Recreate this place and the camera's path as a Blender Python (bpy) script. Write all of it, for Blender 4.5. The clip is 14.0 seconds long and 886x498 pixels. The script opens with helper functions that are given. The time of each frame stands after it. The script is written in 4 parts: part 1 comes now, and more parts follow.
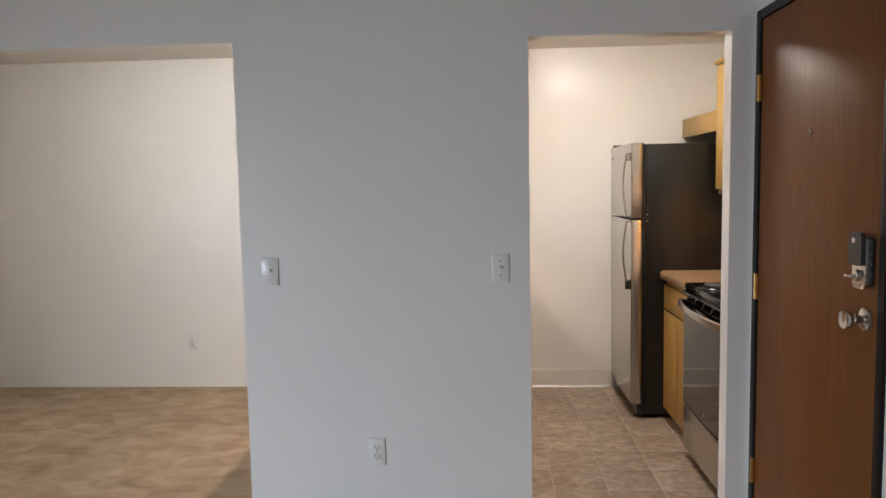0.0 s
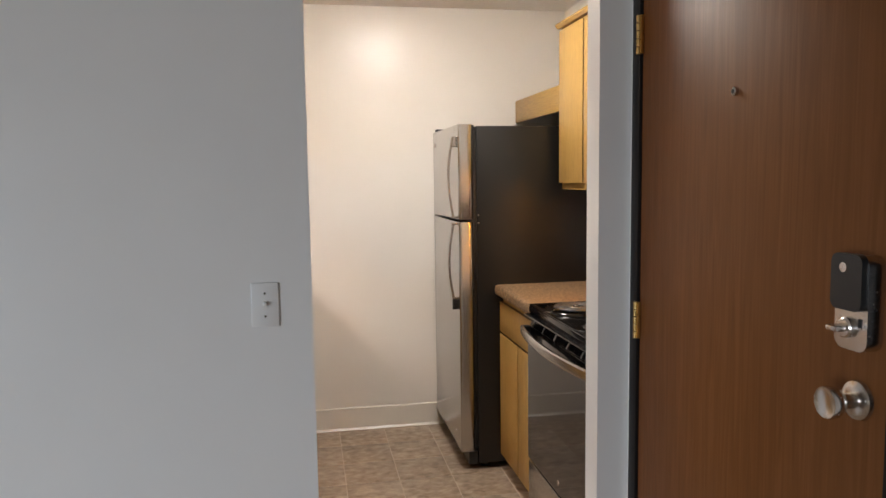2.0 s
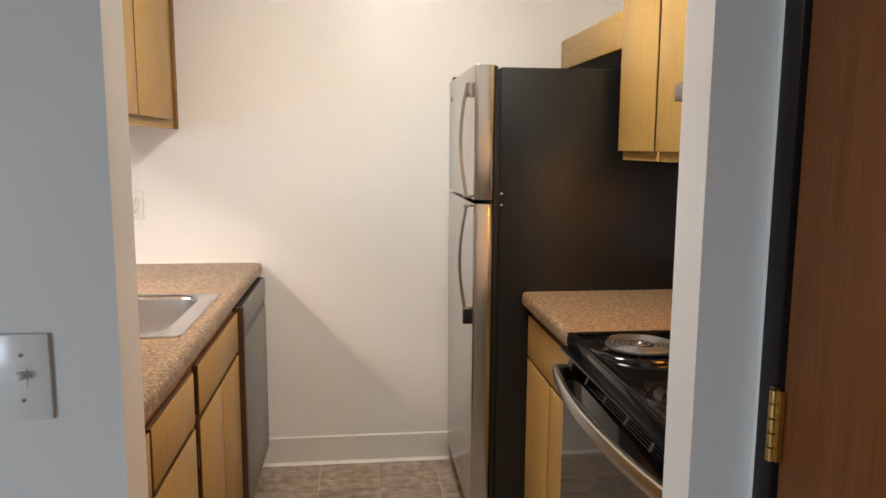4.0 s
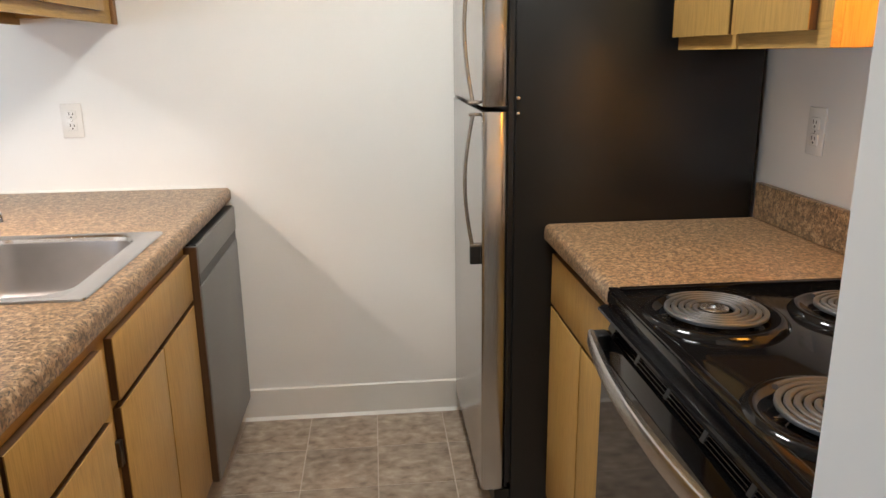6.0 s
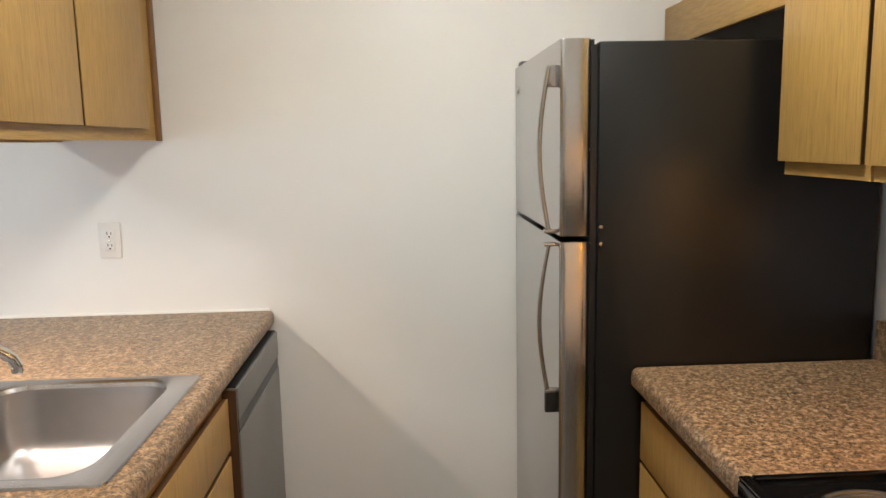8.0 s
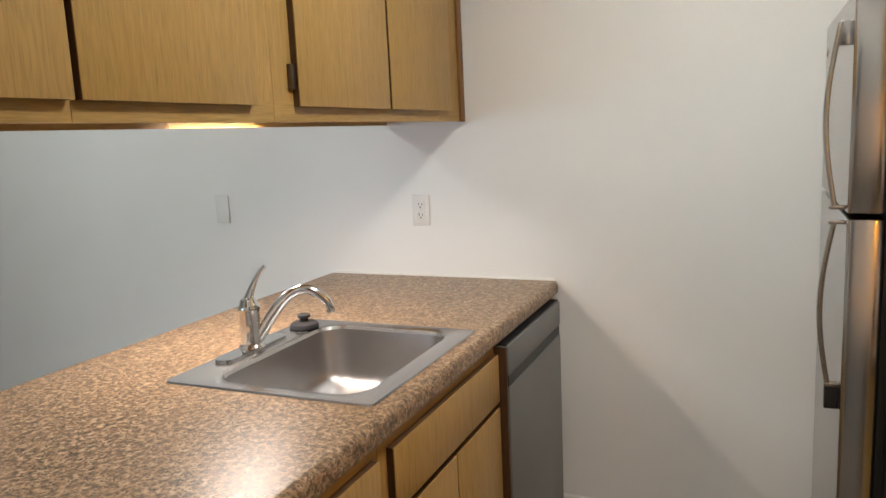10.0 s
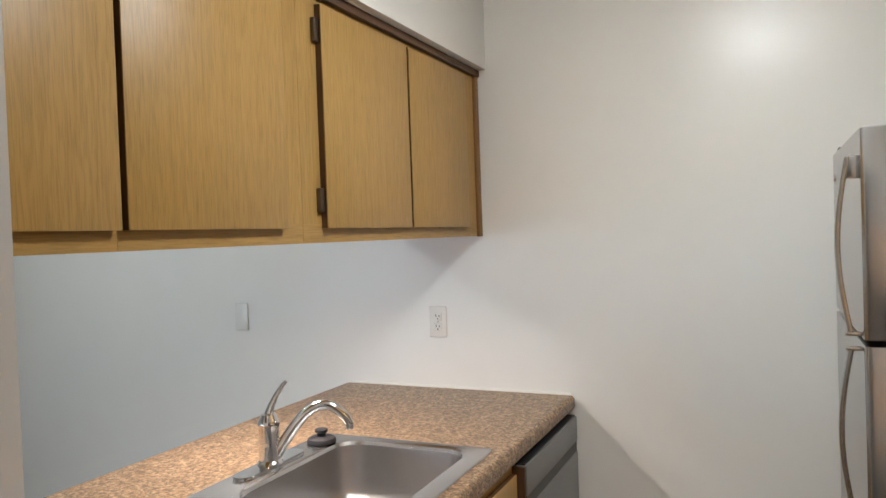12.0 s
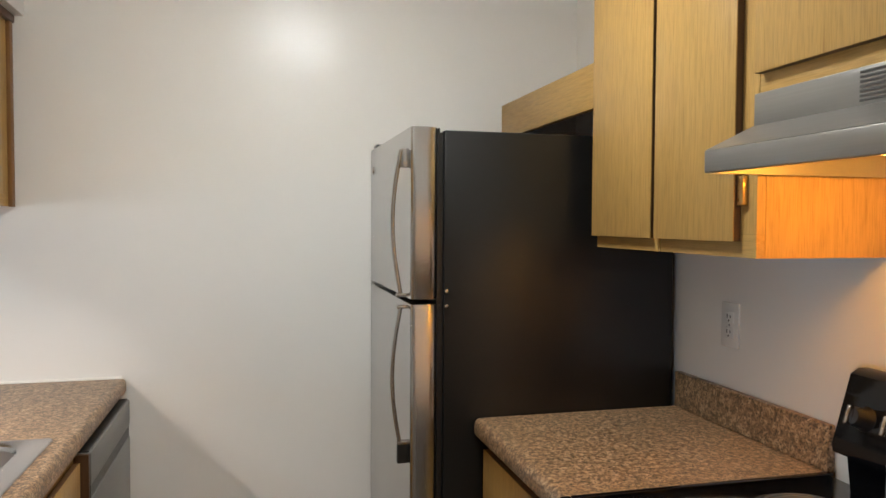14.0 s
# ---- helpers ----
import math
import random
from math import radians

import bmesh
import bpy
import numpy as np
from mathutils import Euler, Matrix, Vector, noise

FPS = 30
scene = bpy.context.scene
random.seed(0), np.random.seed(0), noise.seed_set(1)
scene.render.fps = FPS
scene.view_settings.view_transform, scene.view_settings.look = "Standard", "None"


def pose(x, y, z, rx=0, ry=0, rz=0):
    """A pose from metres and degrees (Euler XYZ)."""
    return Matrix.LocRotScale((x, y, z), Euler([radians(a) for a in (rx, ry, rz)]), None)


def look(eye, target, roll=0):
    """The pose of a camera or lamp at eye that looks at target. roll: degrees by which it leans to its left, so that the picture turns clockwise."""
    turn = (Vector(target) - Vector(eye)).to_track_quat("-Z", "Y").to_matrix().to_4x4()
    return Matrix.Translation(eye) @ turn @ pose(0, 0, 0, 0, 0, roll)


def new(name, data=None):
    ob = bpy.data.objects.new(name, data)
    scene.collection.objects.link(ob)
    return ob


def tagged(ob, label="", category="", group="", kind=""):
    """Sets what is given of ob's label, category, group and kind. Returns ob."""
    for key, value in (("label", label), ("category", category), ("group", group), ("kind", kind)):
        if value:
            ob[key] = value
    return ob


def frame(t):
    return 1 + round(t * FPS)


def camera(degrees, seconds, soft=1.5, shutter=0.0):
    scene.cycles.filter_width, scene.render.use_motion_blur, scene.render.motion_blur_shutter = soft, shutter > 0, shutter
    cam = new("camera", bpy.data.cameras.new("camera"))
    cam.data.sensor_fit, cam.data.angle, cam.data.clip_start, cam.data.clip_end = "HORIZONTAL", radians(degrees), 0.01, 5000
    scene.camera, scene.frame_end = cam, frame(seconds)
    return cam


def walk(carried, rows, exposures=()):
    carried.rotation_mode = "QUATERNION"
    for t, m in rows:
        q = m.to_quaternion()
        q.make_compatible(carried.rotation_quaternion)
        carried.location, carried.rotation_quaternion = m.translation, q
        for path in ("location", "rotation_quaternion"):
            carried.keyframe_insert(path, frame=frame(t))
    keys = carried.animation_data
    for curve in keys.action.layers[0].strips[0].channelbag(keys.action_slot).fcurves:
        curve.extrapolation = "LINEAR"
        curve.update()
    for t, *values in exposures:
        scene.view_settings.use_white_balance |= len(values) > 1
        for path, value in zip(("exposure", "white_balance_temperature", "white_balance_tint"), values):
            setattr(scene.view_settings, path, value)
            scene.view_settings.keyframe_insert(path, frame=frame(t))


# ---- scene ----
cam = camera(62.6, 14.0)
PATH = [
    (0, (0.003, 0.537, 1.467), (-0.111, 2.526, 1.29), -1.1),
    (0.5, (0.012, 0.764, 1.468), (0.145, 2.751, 1.285), -1.1),
    (1, (0.025, 1.046, 1.481), (0.367, 3.009, 1.313), -1.0),
    (1.5, (0.104, 1.314, 1.457), (0.479, 3.271, 1.278), -0.8),
    (2, (0.185, 1.59, 1.442), (0.545, 3.548, 1.247), -0.8),
    (2.5, (0.223, 1.873, 1.438), (0.589, 3.828, 1.229), -0.4),
    (3, (0.35, 2.112, 1.424), (0.674, 4.073, 1.2), -0.0),
    (5.3, (0.582, 2.957, 1.413), (0.741, 4.908, 0.999), -0.1),
    (5.5, (0.599, 2.996, 1.4), (0.76, 4.939, 0.955), -0.3),
    (6, (0.604, 3.064, 1.377), (0.781, 4.988, 0.86), -0.7),
    (6.5, (0.593, 3.152, 1.377), (0.813, 5.071, 0.859), -1.2),
    (7, (0.558, 3.255, 1.434), (0.836, 5.192, 1.021), -1.4),
    (7.5, (0.536, 3.31, 1.455), (0.779, 5.269, 1.131), -1.4),
    (8, (0.536, 3.321, 1.467), (0.63, 5.297, 1.175), -1.1),
    (8.5, (0.609, 3.319, 1.462), (0.439, 5.288, 1.156), -1.0),
    (9, (0.687, 3.293, 1.443), (0.259, 5.219, 1.115), -1.6),
    (9.2, (0.707, 3.287, 1.442), (0.179, 5.185, 1.097), -1.9),
    (11.3, (0.722, 3.258, 1.452), (-0.187, 5.032, 1.295), -2.6),
    (11.5, (0.722, 3.253, 1.47), (-0.178, 5.035, 1.349), -2.5),
    (12, (0.711, 3.233, 1.496), (-0.106, 5.058, 1.457), -2.0),
    (12.5, (0.701, 3.239, 1.487), (0.144, 5.16, 1.48), -1.3),
    (13, (0.621, 3.208, 1.479), (0.423, 5.199, 1.468), -0.5),
    (13.5, (0.556, 3.162, 1.468), (0.731, 5.154, 1.434), 0.1),
    (14, (0.504, 3.141, 1.443), (0.997, 5.078, 1.37), 0.3),
]
EXPOSURES = [(0, 0.13, 6300, 10), (3, 0.15, 6350, 10), (5.5, 0.22, 5750, 3), (6.5, 0.25, 5700, 3), (7.5, 0.08, 5750, 2), (9, -0.15, 5750, 2), (11.5, -0.29, 5450, 2), (14, -0.23, 5600, 2)]
walk(cam, [(t, look(eye, target, roll)) for t, eye, target, roll in PATH], EXPOSURES)

# ---- light ----
world = bpy.data.worlds.new("sky")
scene.world = world
world.use_nodes = True
wn = world.node_tree.nodes
sky = wn.new("ShaderNodeTexSky")
sky.sky_type, sky.sun_disc, sky.sun_elevation, sky.sun_rotation = "NISHITA", False, radians(40), radians(200)
wn["Background"].inputs["Strength"].default_value = 0.10
world.node_tree.links.new(sky.outputs[0], wn["Background"].inputs["Color"])

WARM = (1.0, 0.90, 0.80)
HOT = (1.0, 0.37, 0.03)
P_DAY, E_CEIL, E_NOOK, E_UNDER, E_HOOD = 45.0, 84.0, 215.0, 40.0, 35.0
P_BAR = 10.0

day = bpy.data.lights.new("window_daylight", "AREA")
day.shape, day.size, day.size_y, day.energy, day.color = "RECTANGLE", 2.3, 1.4, P_DAY, (0.76, 0.86, 1.0)
new("window_daylight", day).matrix_world = look((-4.24, -0.6, 0.95), (-0.3, 3.5, -0.9))
day.spread = radians(90)


bar = bpy.data.lights.new("cabinet_bar_light", "AREA")
bar.shape, bar.size, bar.size_y, bar.energy, bar.color, bar.spread = "RECTANGLE", 0.020, 0.32, P_BAR, (1.0, 0.75, 0.60), radians(148)
new("cabinet_bar_light", bar).matrix_world = pose(-0.5115, 4.7825, 1.5055)


# ---- materials ----
def mat(name, stops, scale=(1, 1, 1), size=5.0, detail=5, rough=0.5, rvar=0.08, metal=0.0, bump=0.15, bsize=150.0,
        bdist=0.001, warp=0.0, spec=0.5, blotch=0.06, bscale=(1, 1, 1), vary=0.0, coat=0.0):
    """A node material: colour ramp over stretched noise, wide blotches, fine relief and uneven gloss."""
    m = bpy.data.materials.new(name)
    m.use_nodes = True
    nt = m.node_tree
    n, link = nt.nodes, nt.links.new
    b = n["Principled BSDF"]
    co = n.new("ShaderNodeTexCoord")
    info = n.new("ShaderNodeObjectInfo")
    shift = n.new("ShaderNodeVectorMath")
    shift.operation = "MULTIPLY_ADD"
    shift.inputs[1].default_value = (1, 1, 1)
    rnd = n.new("ShaderNodeMath")
    rnd.operation = "MULTIPLY"
    rnd.inputs[1].default_value = 17.0
    link(info.outputs["Random"], rnd.inputs[0])
    link(co.outputs["Object"], shift.inputs[0])
    link(rnd.outputs[0], shift.inputs[2])
    mp = n.new("ShaderNodeMapping")
    mp.inputs["Scale"].default_value = scale
    link(shift.outputs[0], mp.inputs["Vector"])
    tex = n.new("ShaderNodeTexNoise")
    tex.inputs["Scale"].default_value, tex.inputs["Detail"].default_value, tex.inputs["Distortion"].default_value = size, detail, warp
    link(mp.outputs[0], tex.inputs["Vector"])
    ramp = n.new("ShaderNodeValToRGB")
    while len(ramp.color_ramp.elements) < len(stops):
        ramp.color_ramp.elements.new(0.5)
    for e, (p, c) in zip(ramp.color_ramp.elements, stops):
        e.position, e.color = p, (*c, 1)
    link(tex.outputs["Fac"], ramp.inputs["Fac"])
    wide = n.new("ShaderNodeTexNoise")
    wide.inputs["Scale"].default_value, wide.inputs["Detail"].default_value = 1.7, 3
    link(shift.outputs[0], wide.inputs["Vector"])
    rng = n.new("ShaderNodeMapRange")
    rng.inputs["From Min"].default_value, rng.inputs["From Max"].default_value = 0.3, 0.7
    rng.inputs["To Min"].default_value, rng.inputs["To Max"].default_value = 1 - blotch, 1 + blotch
    link(wide.outputs["Fac"], rng.inputs["Value"])
    val = n.new("ShaderNodeMath")
    val.operation = "MULTIPLY"
    var = n.new("ShaderNodeMapRange")
    var.inputs["To Min"].default_value, var.inputs["To Max"].default_value = 1 - vary, 1 + vary
    link(info.outputs["Random"], var.inputs["Value"])
    link(rng.outputs[0], val.inputs[0])
    link(var.outputs[0], val.inputs[1])
    mul = n.new("ShaderNodeVectorMath")
    mul.operation = "SCALE"
    link(ramp.outputs["Color"], mul.inputs[0])
    link(val.outputs[0], mul.inputs["Scale"])
    link(mul.outputs[0], b.inputs["Base Color"])
    mb = n.new("ShaderNodeMapping")
    mb.inputs["Scale"].default_value = bscale
    link(shift.outputs[0], mb.inputs["Vector"])
    fine = n.new("ShaderNodeTexNoise")
    fine.inputs["Scale"].default_value, fine.inputs["Detail"].default_value = bsize, 3
    link(mb.outputs[0], fine.inputs["Vector"])
    bp = n.new("ShaderNodeBump")
    bp.inputs["Strength"].default_value, bp.inputs["Distance"].default_value = bump, bdist
    link(fine.outputs["Fac"], bp.inputs["Height"])
    link(bp.outputs[0], b.inputs["Normal"])
    rr = n.new("ShaderNodeMapRange")
    rr.inputs["To Min"].default_value, rr.inputs["To Max"].default_value = max(0.02, rough - rvar), min(1, rough + rvar)
    link(fine.outputs["Fac"], rr.inputs["Value"])
    link(rr.outputs[0], b.inputs["Roughness"])
    b.inputs["Metallic"].default_value = metal
    b.inputs["Specular IOR Level"].default_value = spec
    b.inputs["Coat Weight"].default_value = coat
    return m


def glow(name, colour, strength):
    m = bpy.data.materials.new(name)
    m.use_nodes = True
    b = m.node_tree.nodes["Principled BSDF"]
    b.inputs["Base Color"].default_value = (0.9, 0.88, 0.84, 1)
    b.inputs["Emission Color"].default_value = (*colour, 1)
    b.inputs["Emission Strength"].default_value = strength
    b.inputs["Roughness"].default_value = 0.3
    return m


def plain(c, d=0.04):
    return [(0.3, tuple(v * (1 - d) for v in c)), (0.7, tuple(min(1, v * (1 + d)) for v in c))]


PAINT = mat("wall_paint", plain((0.82, 0.80, 0.76), 0.012), size=3, rough=0.30, rvar=0.03, bump=0.025, bsize=110, bdist=0.001, blotch=0.015, spec=0.42)
CEIL = mat("ceiling_paint", plain((0.80, 0.775, 0.73), 0.03), size=40, rough=0.8, bump=0.5, bsize=90, bdist=0.003, blotch=0.02)
BASE = mat("baseboard_vinyl", plain((0.80, 0.77, 0.71), 0.02), rough=0.4, bump=0.05)
OAK_STOPS = [(0.24, (0.335, 0.193, 0.046)), (0.40, (0.405, 0.245, 0.066)), (0.75, (0.430, 0.268, 0.080))]


def oak(name, grain):
    """Printed oak: long soft streaks, nested arches of grain and short dark pores. grain: the stretch along x, y, z."""
    m = mat(name, OAK_STOPS, scale=tuple(42 * g if g == 1 else 1.5 for g in grain), size=2.4, detail=8, rough=0.42, bump=0.10, bsize=40,
            bscale=tuple(9 if g == 1 else 0.5 for g in grain), bdist=0.0006, warp=1.3, blotch=0.05)
    nt = m.node_tree
    n, link = nt.nodes, nt.links.new
    b = n["Principled BSDF"]
    old = b.inputs["Base Color"].links[0].from_socket
    shift = next(v for v in n if v.type == "VECT_MATH" and v.operation == "MULTIPLY_ADD").outputs[0]
    mp = n.new("ShaderNodeMapping")
    mp.inputs["Scale"].default_value = tuple(1.0 if g == 1 else 0.13 for g in grain)
    link(shift, mp.inputs["Vector"])
    wave = n.new("ShaderNodeTexWave")
    wave.wave_type, wave.bands_direction, wave.wave_profile = "BANDS", "Y" if grain[1] == 1 else "Z", "SIN"
    for key, value in (("Scale", 17.0), ("Distortion", 34.0), ("Detail", 4.0), ("Detail Scale", 0.42), ("Detail Roughness", 0.62)):
        wave.inputs[key].default_value = value
    link(mp.outputs[0], wave.inputs["Vector"])
    mp2 = n.new("ShaderNodeMapping")
    mp2.inputs["Scale"].default_value = tuple(1.0 if g == 1 else 0.045 for g in grain)
    link(shift, mp2.inputs["Vector"])
    pore = n.new("ShaderNodeTexNoise")
    pore.inputs["Scale"].default_value, pore.inputs["Detail"].default_value = 430, 2
    link(mp2.outputs[0], pore.inputs["Vector"])
    total = None
    for tex, lo, hi, a, c in ((wave, 0.0, 0.6, 0.93, 1.02), (pore, 0.36, 0.52, 0.83, 1.02)):
        r = n.new("ShaderNodeMapRange")
        for key, value in (("From Min", lo), ("From Max", hi), ("To Min", a), ("To Max", c)):
            r.inputs[key].default_value = value
        link(tex.outputs["Fac"], r.inputs["Value"])
        if total is None:
            total = r.outputs[0]
        else:
            k = n.new("ShaderNodeMath")
            k.operation = "MULTIPLY"
            link(total, k.inputs[0])
            link(r.outputs[0], k.inputs[1])
            total = k.outputs[0]
    mul = n.new("ShaderNodeVectorMath")
    mul.operation = "SCALE"
    link(old, mul.inputs[0])
    link(total, mul.inputs["Scale"])
    link(mul.outputs[0], b.inputs["Base Color"])
    return m


OAK = oak("oak_laminate_upright", (1, 1, 0))
OAK_FLAT = oak("oak_laminate_level", (1, 0, 1))
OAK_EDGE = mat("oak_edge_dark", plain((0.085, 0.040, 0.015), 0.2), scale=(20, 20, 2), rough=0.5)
SCRIBE = mat("oak_strip_brown", plain((0.215, 0.105, 0.030), 0.2), scale=(20, 20, 2), rough=0.5)
STAIN = mat("door_stain", [(0.25, (0.150, 0.053, 0.012)), (0.5, (0.182, 0.067, 0.017)), (0.72, (0.215, 0.083, 0.025)), (0.80, (0.27, 0.125, 0.052))], scale=(24, 24, 0.9), size=2.2, detail=8, spec=0.22, rough=0.48, bump=0.10, bsize=40, bscale=(6, 6, 0.4), bdist=0.0008, warp=1.8, blotch=0.08)
FRAME = mat("door_frame_paint", plain((0.012, 0.009, 0.008), 0.2), rough=0.45, bump=0.1, spec=0.22)
STEEL = mat("brushed_steel", plain((0.52, 0.515, 0.51), 0.03), scale=(60, 60, 1), rough=0.25, rvar=0.01, metal=1.0, bump=0.0, bsize=60, bscale=(1, 14, 0.3), blotch=0.03)
STEEL_FLAT = mat("brushed_steel_level", plain((0.56, 0.55, 0.54), 0.05), scale=(60, 1, 60), rough=0.24, rvar=0.02, metal=1.0, bump=0.0, bsize=30, bscale=(14, 0.4, 14), blotch=0.03)
STEEL_BOWL = mat("satin_steel_bowl", plain((0.43, 0.415, 0.405), 0.03), size=20, rough=0.36, rvar=0.02, metal=1.0, bump=0.0, blotch=0.03)
CHROME = mat("chrome", plain((0.78, 0.78, 0.78), 0.02), rough=0.07, rvar=0.03, metal=1.0, bump=0.0)
NICKEL = mat("satin_nickel", plain((0.62, 0.58, 0.54), 0.03), rough=0.24, metal=1.0, bump=0.02)
BRONZE = mat("dark_bronze", plain((0.14, 0.11, 0.08), 0.1), rough=0.35, metal=0.9, bump=0.05)
BRASS = mat("brass", plain((0.62, 0.42, 0.16), 0.06), rough=0.3, metal=1.0, bump=0.05)
BLACK = mat("black_plastic", plain((0.012, 0.012, 0.012), 0.1), rough=0.35, bump=0.05)
ENAMEL = mat("black_enamel", plain((0.005, 0.005, 0.0055), 0.1), rough=0.07, rvar=0.03, bump=0.01, spec=0.32)
GLASS = mat("oven_glass", plain((0.010, 0.010, 0.011), 0.1), rough=0.05, rvar=0.02, bump=0.0, spec=0.8)
CASE = mat("fridge_case", plain((0.007, 0.0065, 0.006), 0.1), rough=0.34, rvar=0.04, bump=0.10, bsize=420, bdist=0.0004, spec=0.52)
HUB = mat("burner_hub", plain((0.46, 0.43, 0.40), 0.05), rough=0.25, metal=0.9, bump=0.05)
COIL = mat("burner_coil", plain((0.045, 0.046, 0.046), 0.2), rough=0.45, metal=0.0, bump=0.1, bsize=300)
PLATE = mat("switch_plate", plain((0.80, 0.78, 0.74), 0.01), rough=0.22, bump=0.0)
SLOT = mat("socket_slot", plain((0.05, 0.045, 0.04), 0.1), rough=0.6, bump=0.0)
GREY = mat("grey_enamel", plain((0.205, 0.205, 0.20), 0.03), rough=0.36, bump=0.05, metal=0.35)
HOOD = mat("hood_metal", plain((0.27, 0.258, 0.24), 0.03), scale=(60, 1, 60), rough=0.38, metal=0.6, bump=0.04, bsize=30, bscale=(14, 0.4, 14))
RUBBER = mat("black_rubber", plain((0.018, 0.016, 0.018), 0.1), rough=0.6, bump=0.1)
CARPET = mat("beige_carpet", [(0.30, (0.30, 0.218, 0.142)), (0.5, (0.39, 0.295, 0.20)), (0.68, (0.455, 0.352, 0.245))], scale=(1, 1.6, 1), size=5.5, detail=8, rough=0.95, bump=0.9, bsize=260, bdist=0.006, spec=0.1, blotch=0.08, warp=0.6)
TILE = mat("vinyl_tile", [(0.28, (0.180, 0.130, 0.092)), (0.45, (0.300, 0.230, 0.168)), (0.56, (0.365, 0.288, 0.215)), (0.72, (0.48, 0.395, 0.305))], scale=(1, 1.4, 1), size=21, detail=10, rough=0.42, bump=0.12, bsize=90, bdist=0.001, warp=0.25, blotch=0.10, vary=0.08)
GROUT = mat("tile_joint", plain((0.52, 0.44, 0.36), 0.1), size=60, rough=0.7)
LAMP_CEIL = glow("lamp_glass_ceiling", WARM, E_CEIL)
LAMP_NOOK = glow("lamp_glass_nook", (1.0, 0.95, 0.88), E_NOOK)
LAMP_UNDER = glow("lamp_glass_cabinet", (1.0, 0.73, 0.57), E_UNDER)
LAMP_HOOD = glow("lamp_lens_hood", HOT, E_HOOD)


def granite():
    """Speckled brown laminate: tan ground with brown and near-black flecks of two sizes."""
    m = mat("granite_laminate", [(0.34, (0.120, 0.074, 0.040)), (0.45, (0.235, 0.148, 0.078)), (0.54, (0.345, 0.224, 0.122)), (0.65, (0.47, 0.335, 0.207))], size=80, detail=5, rough=0.33, bump=0.04, bsize=300, blotch=0.04, warp=0.4)
    nt = m.node_tree
    n, link = nt.nodes, nt.links.new
    b = n["Principled BSDF"]
    old = b.inputs["Base Color"].links[0].from_socket
    co = n.new("ShaderNodeTexCoord")
    fleck = n.new("ShaderNodeTexNoise")
    fleck.inputs["Scale"].default_value, fleck.inputs["Detail"].default_value = 205, 2
    link(co.outputs["Object"], fleck.inputs["Vector"])
    r = n.new("ShaderNodeValToRGB")
    r.color_ramp.elements[0].position, r.color_ramp.elements[0].color = 0.545, (0, 0, 0, 1)
    r.color_ramp.elements[1].position, r.color_ramp.elements[1].color = 0.63, (1, 1, 1, 1)
    link(fleck.outputs["Fac"], r.inputs["Fac"])
    mix = n.new("ShaderNodeMix")
    mix.data_type = "RGBA"
    link(r.outputs["Color"], mix.inputs["Factor"])
    link(old, mix.inputs["A"])
    mix.inputs["B"].default_value = (0.055, 0.042, 0.028, 1)
    chip = n.new("ShaderNodeTexVoronoi")
    chip.inputs["Scale"].default_value = 185
    warp = n.new("ShaderNodeVectorMath")
    warp.operation = "MULTIPLY_ADD"
    warp.inputs[1].default_value = (0.012, 0.012, 0.012)
    link(fleck.outputs["Color"], warp.inputs[0])
    link(co.outputs["Object"], warp.inputs[2])
    link(warp.outputs[0], chip.inputs["Vector"])
    tone = n.new("ShaderNodeValToRGB")
    for e, (p, c) in zip((*tone.color_ramp.elements, tone.color_ramp.elements.new(0.5)), ((0.15, (0.52, 0.52, 0.48)), (0.85, (1.60, 1.54, 1.46)), (0.5, (1.05, 1.02, 0.98)))):
        e.position, e.color = p, (*c, 1)
    link(chip.outputs["Color"], tone.inputs["Fac"])
    mul = n.new("ShaderNodeVectorMath")
    mul.operation = "MULTIPLY"
    link(mix.outputs["Result"], mul.inputs[0])
    link(tone.outputs["Color"], mul.inputs[1])
    link(mul.outputs[0], b.inputs["Base Color"])
    return m


GRANITE = granite()


# ---- mesh helpers ----
def box(bm, x0, x1, y0, y1, z0, z1, bevel=0.0, seg=2):
    m = Matrix.LocRotScale(((x0 + x1) / 2, (y0 + y1) / 2, (z0 + z1) / 2), None, (abs(x1 - x0), abs(y1 - y0), abs(z1 - z0)))
    made = bmesh.ops.create_cube(bm, size=1, matrix=m)["verts"]
    if bevel:
        edges = list({e for v in made for e in v.link_edges})
        bmesh.ops.bevel(bm, geom=edges, offset=bevel, segments=seg, affect="EDGES", profile=0.5)
    return bm


def boxes(*rows, bevel=0.0):
    bm = bmesh.new()
    for r in rows:
        box(bm, *r, bevel=bevel)
    return bm


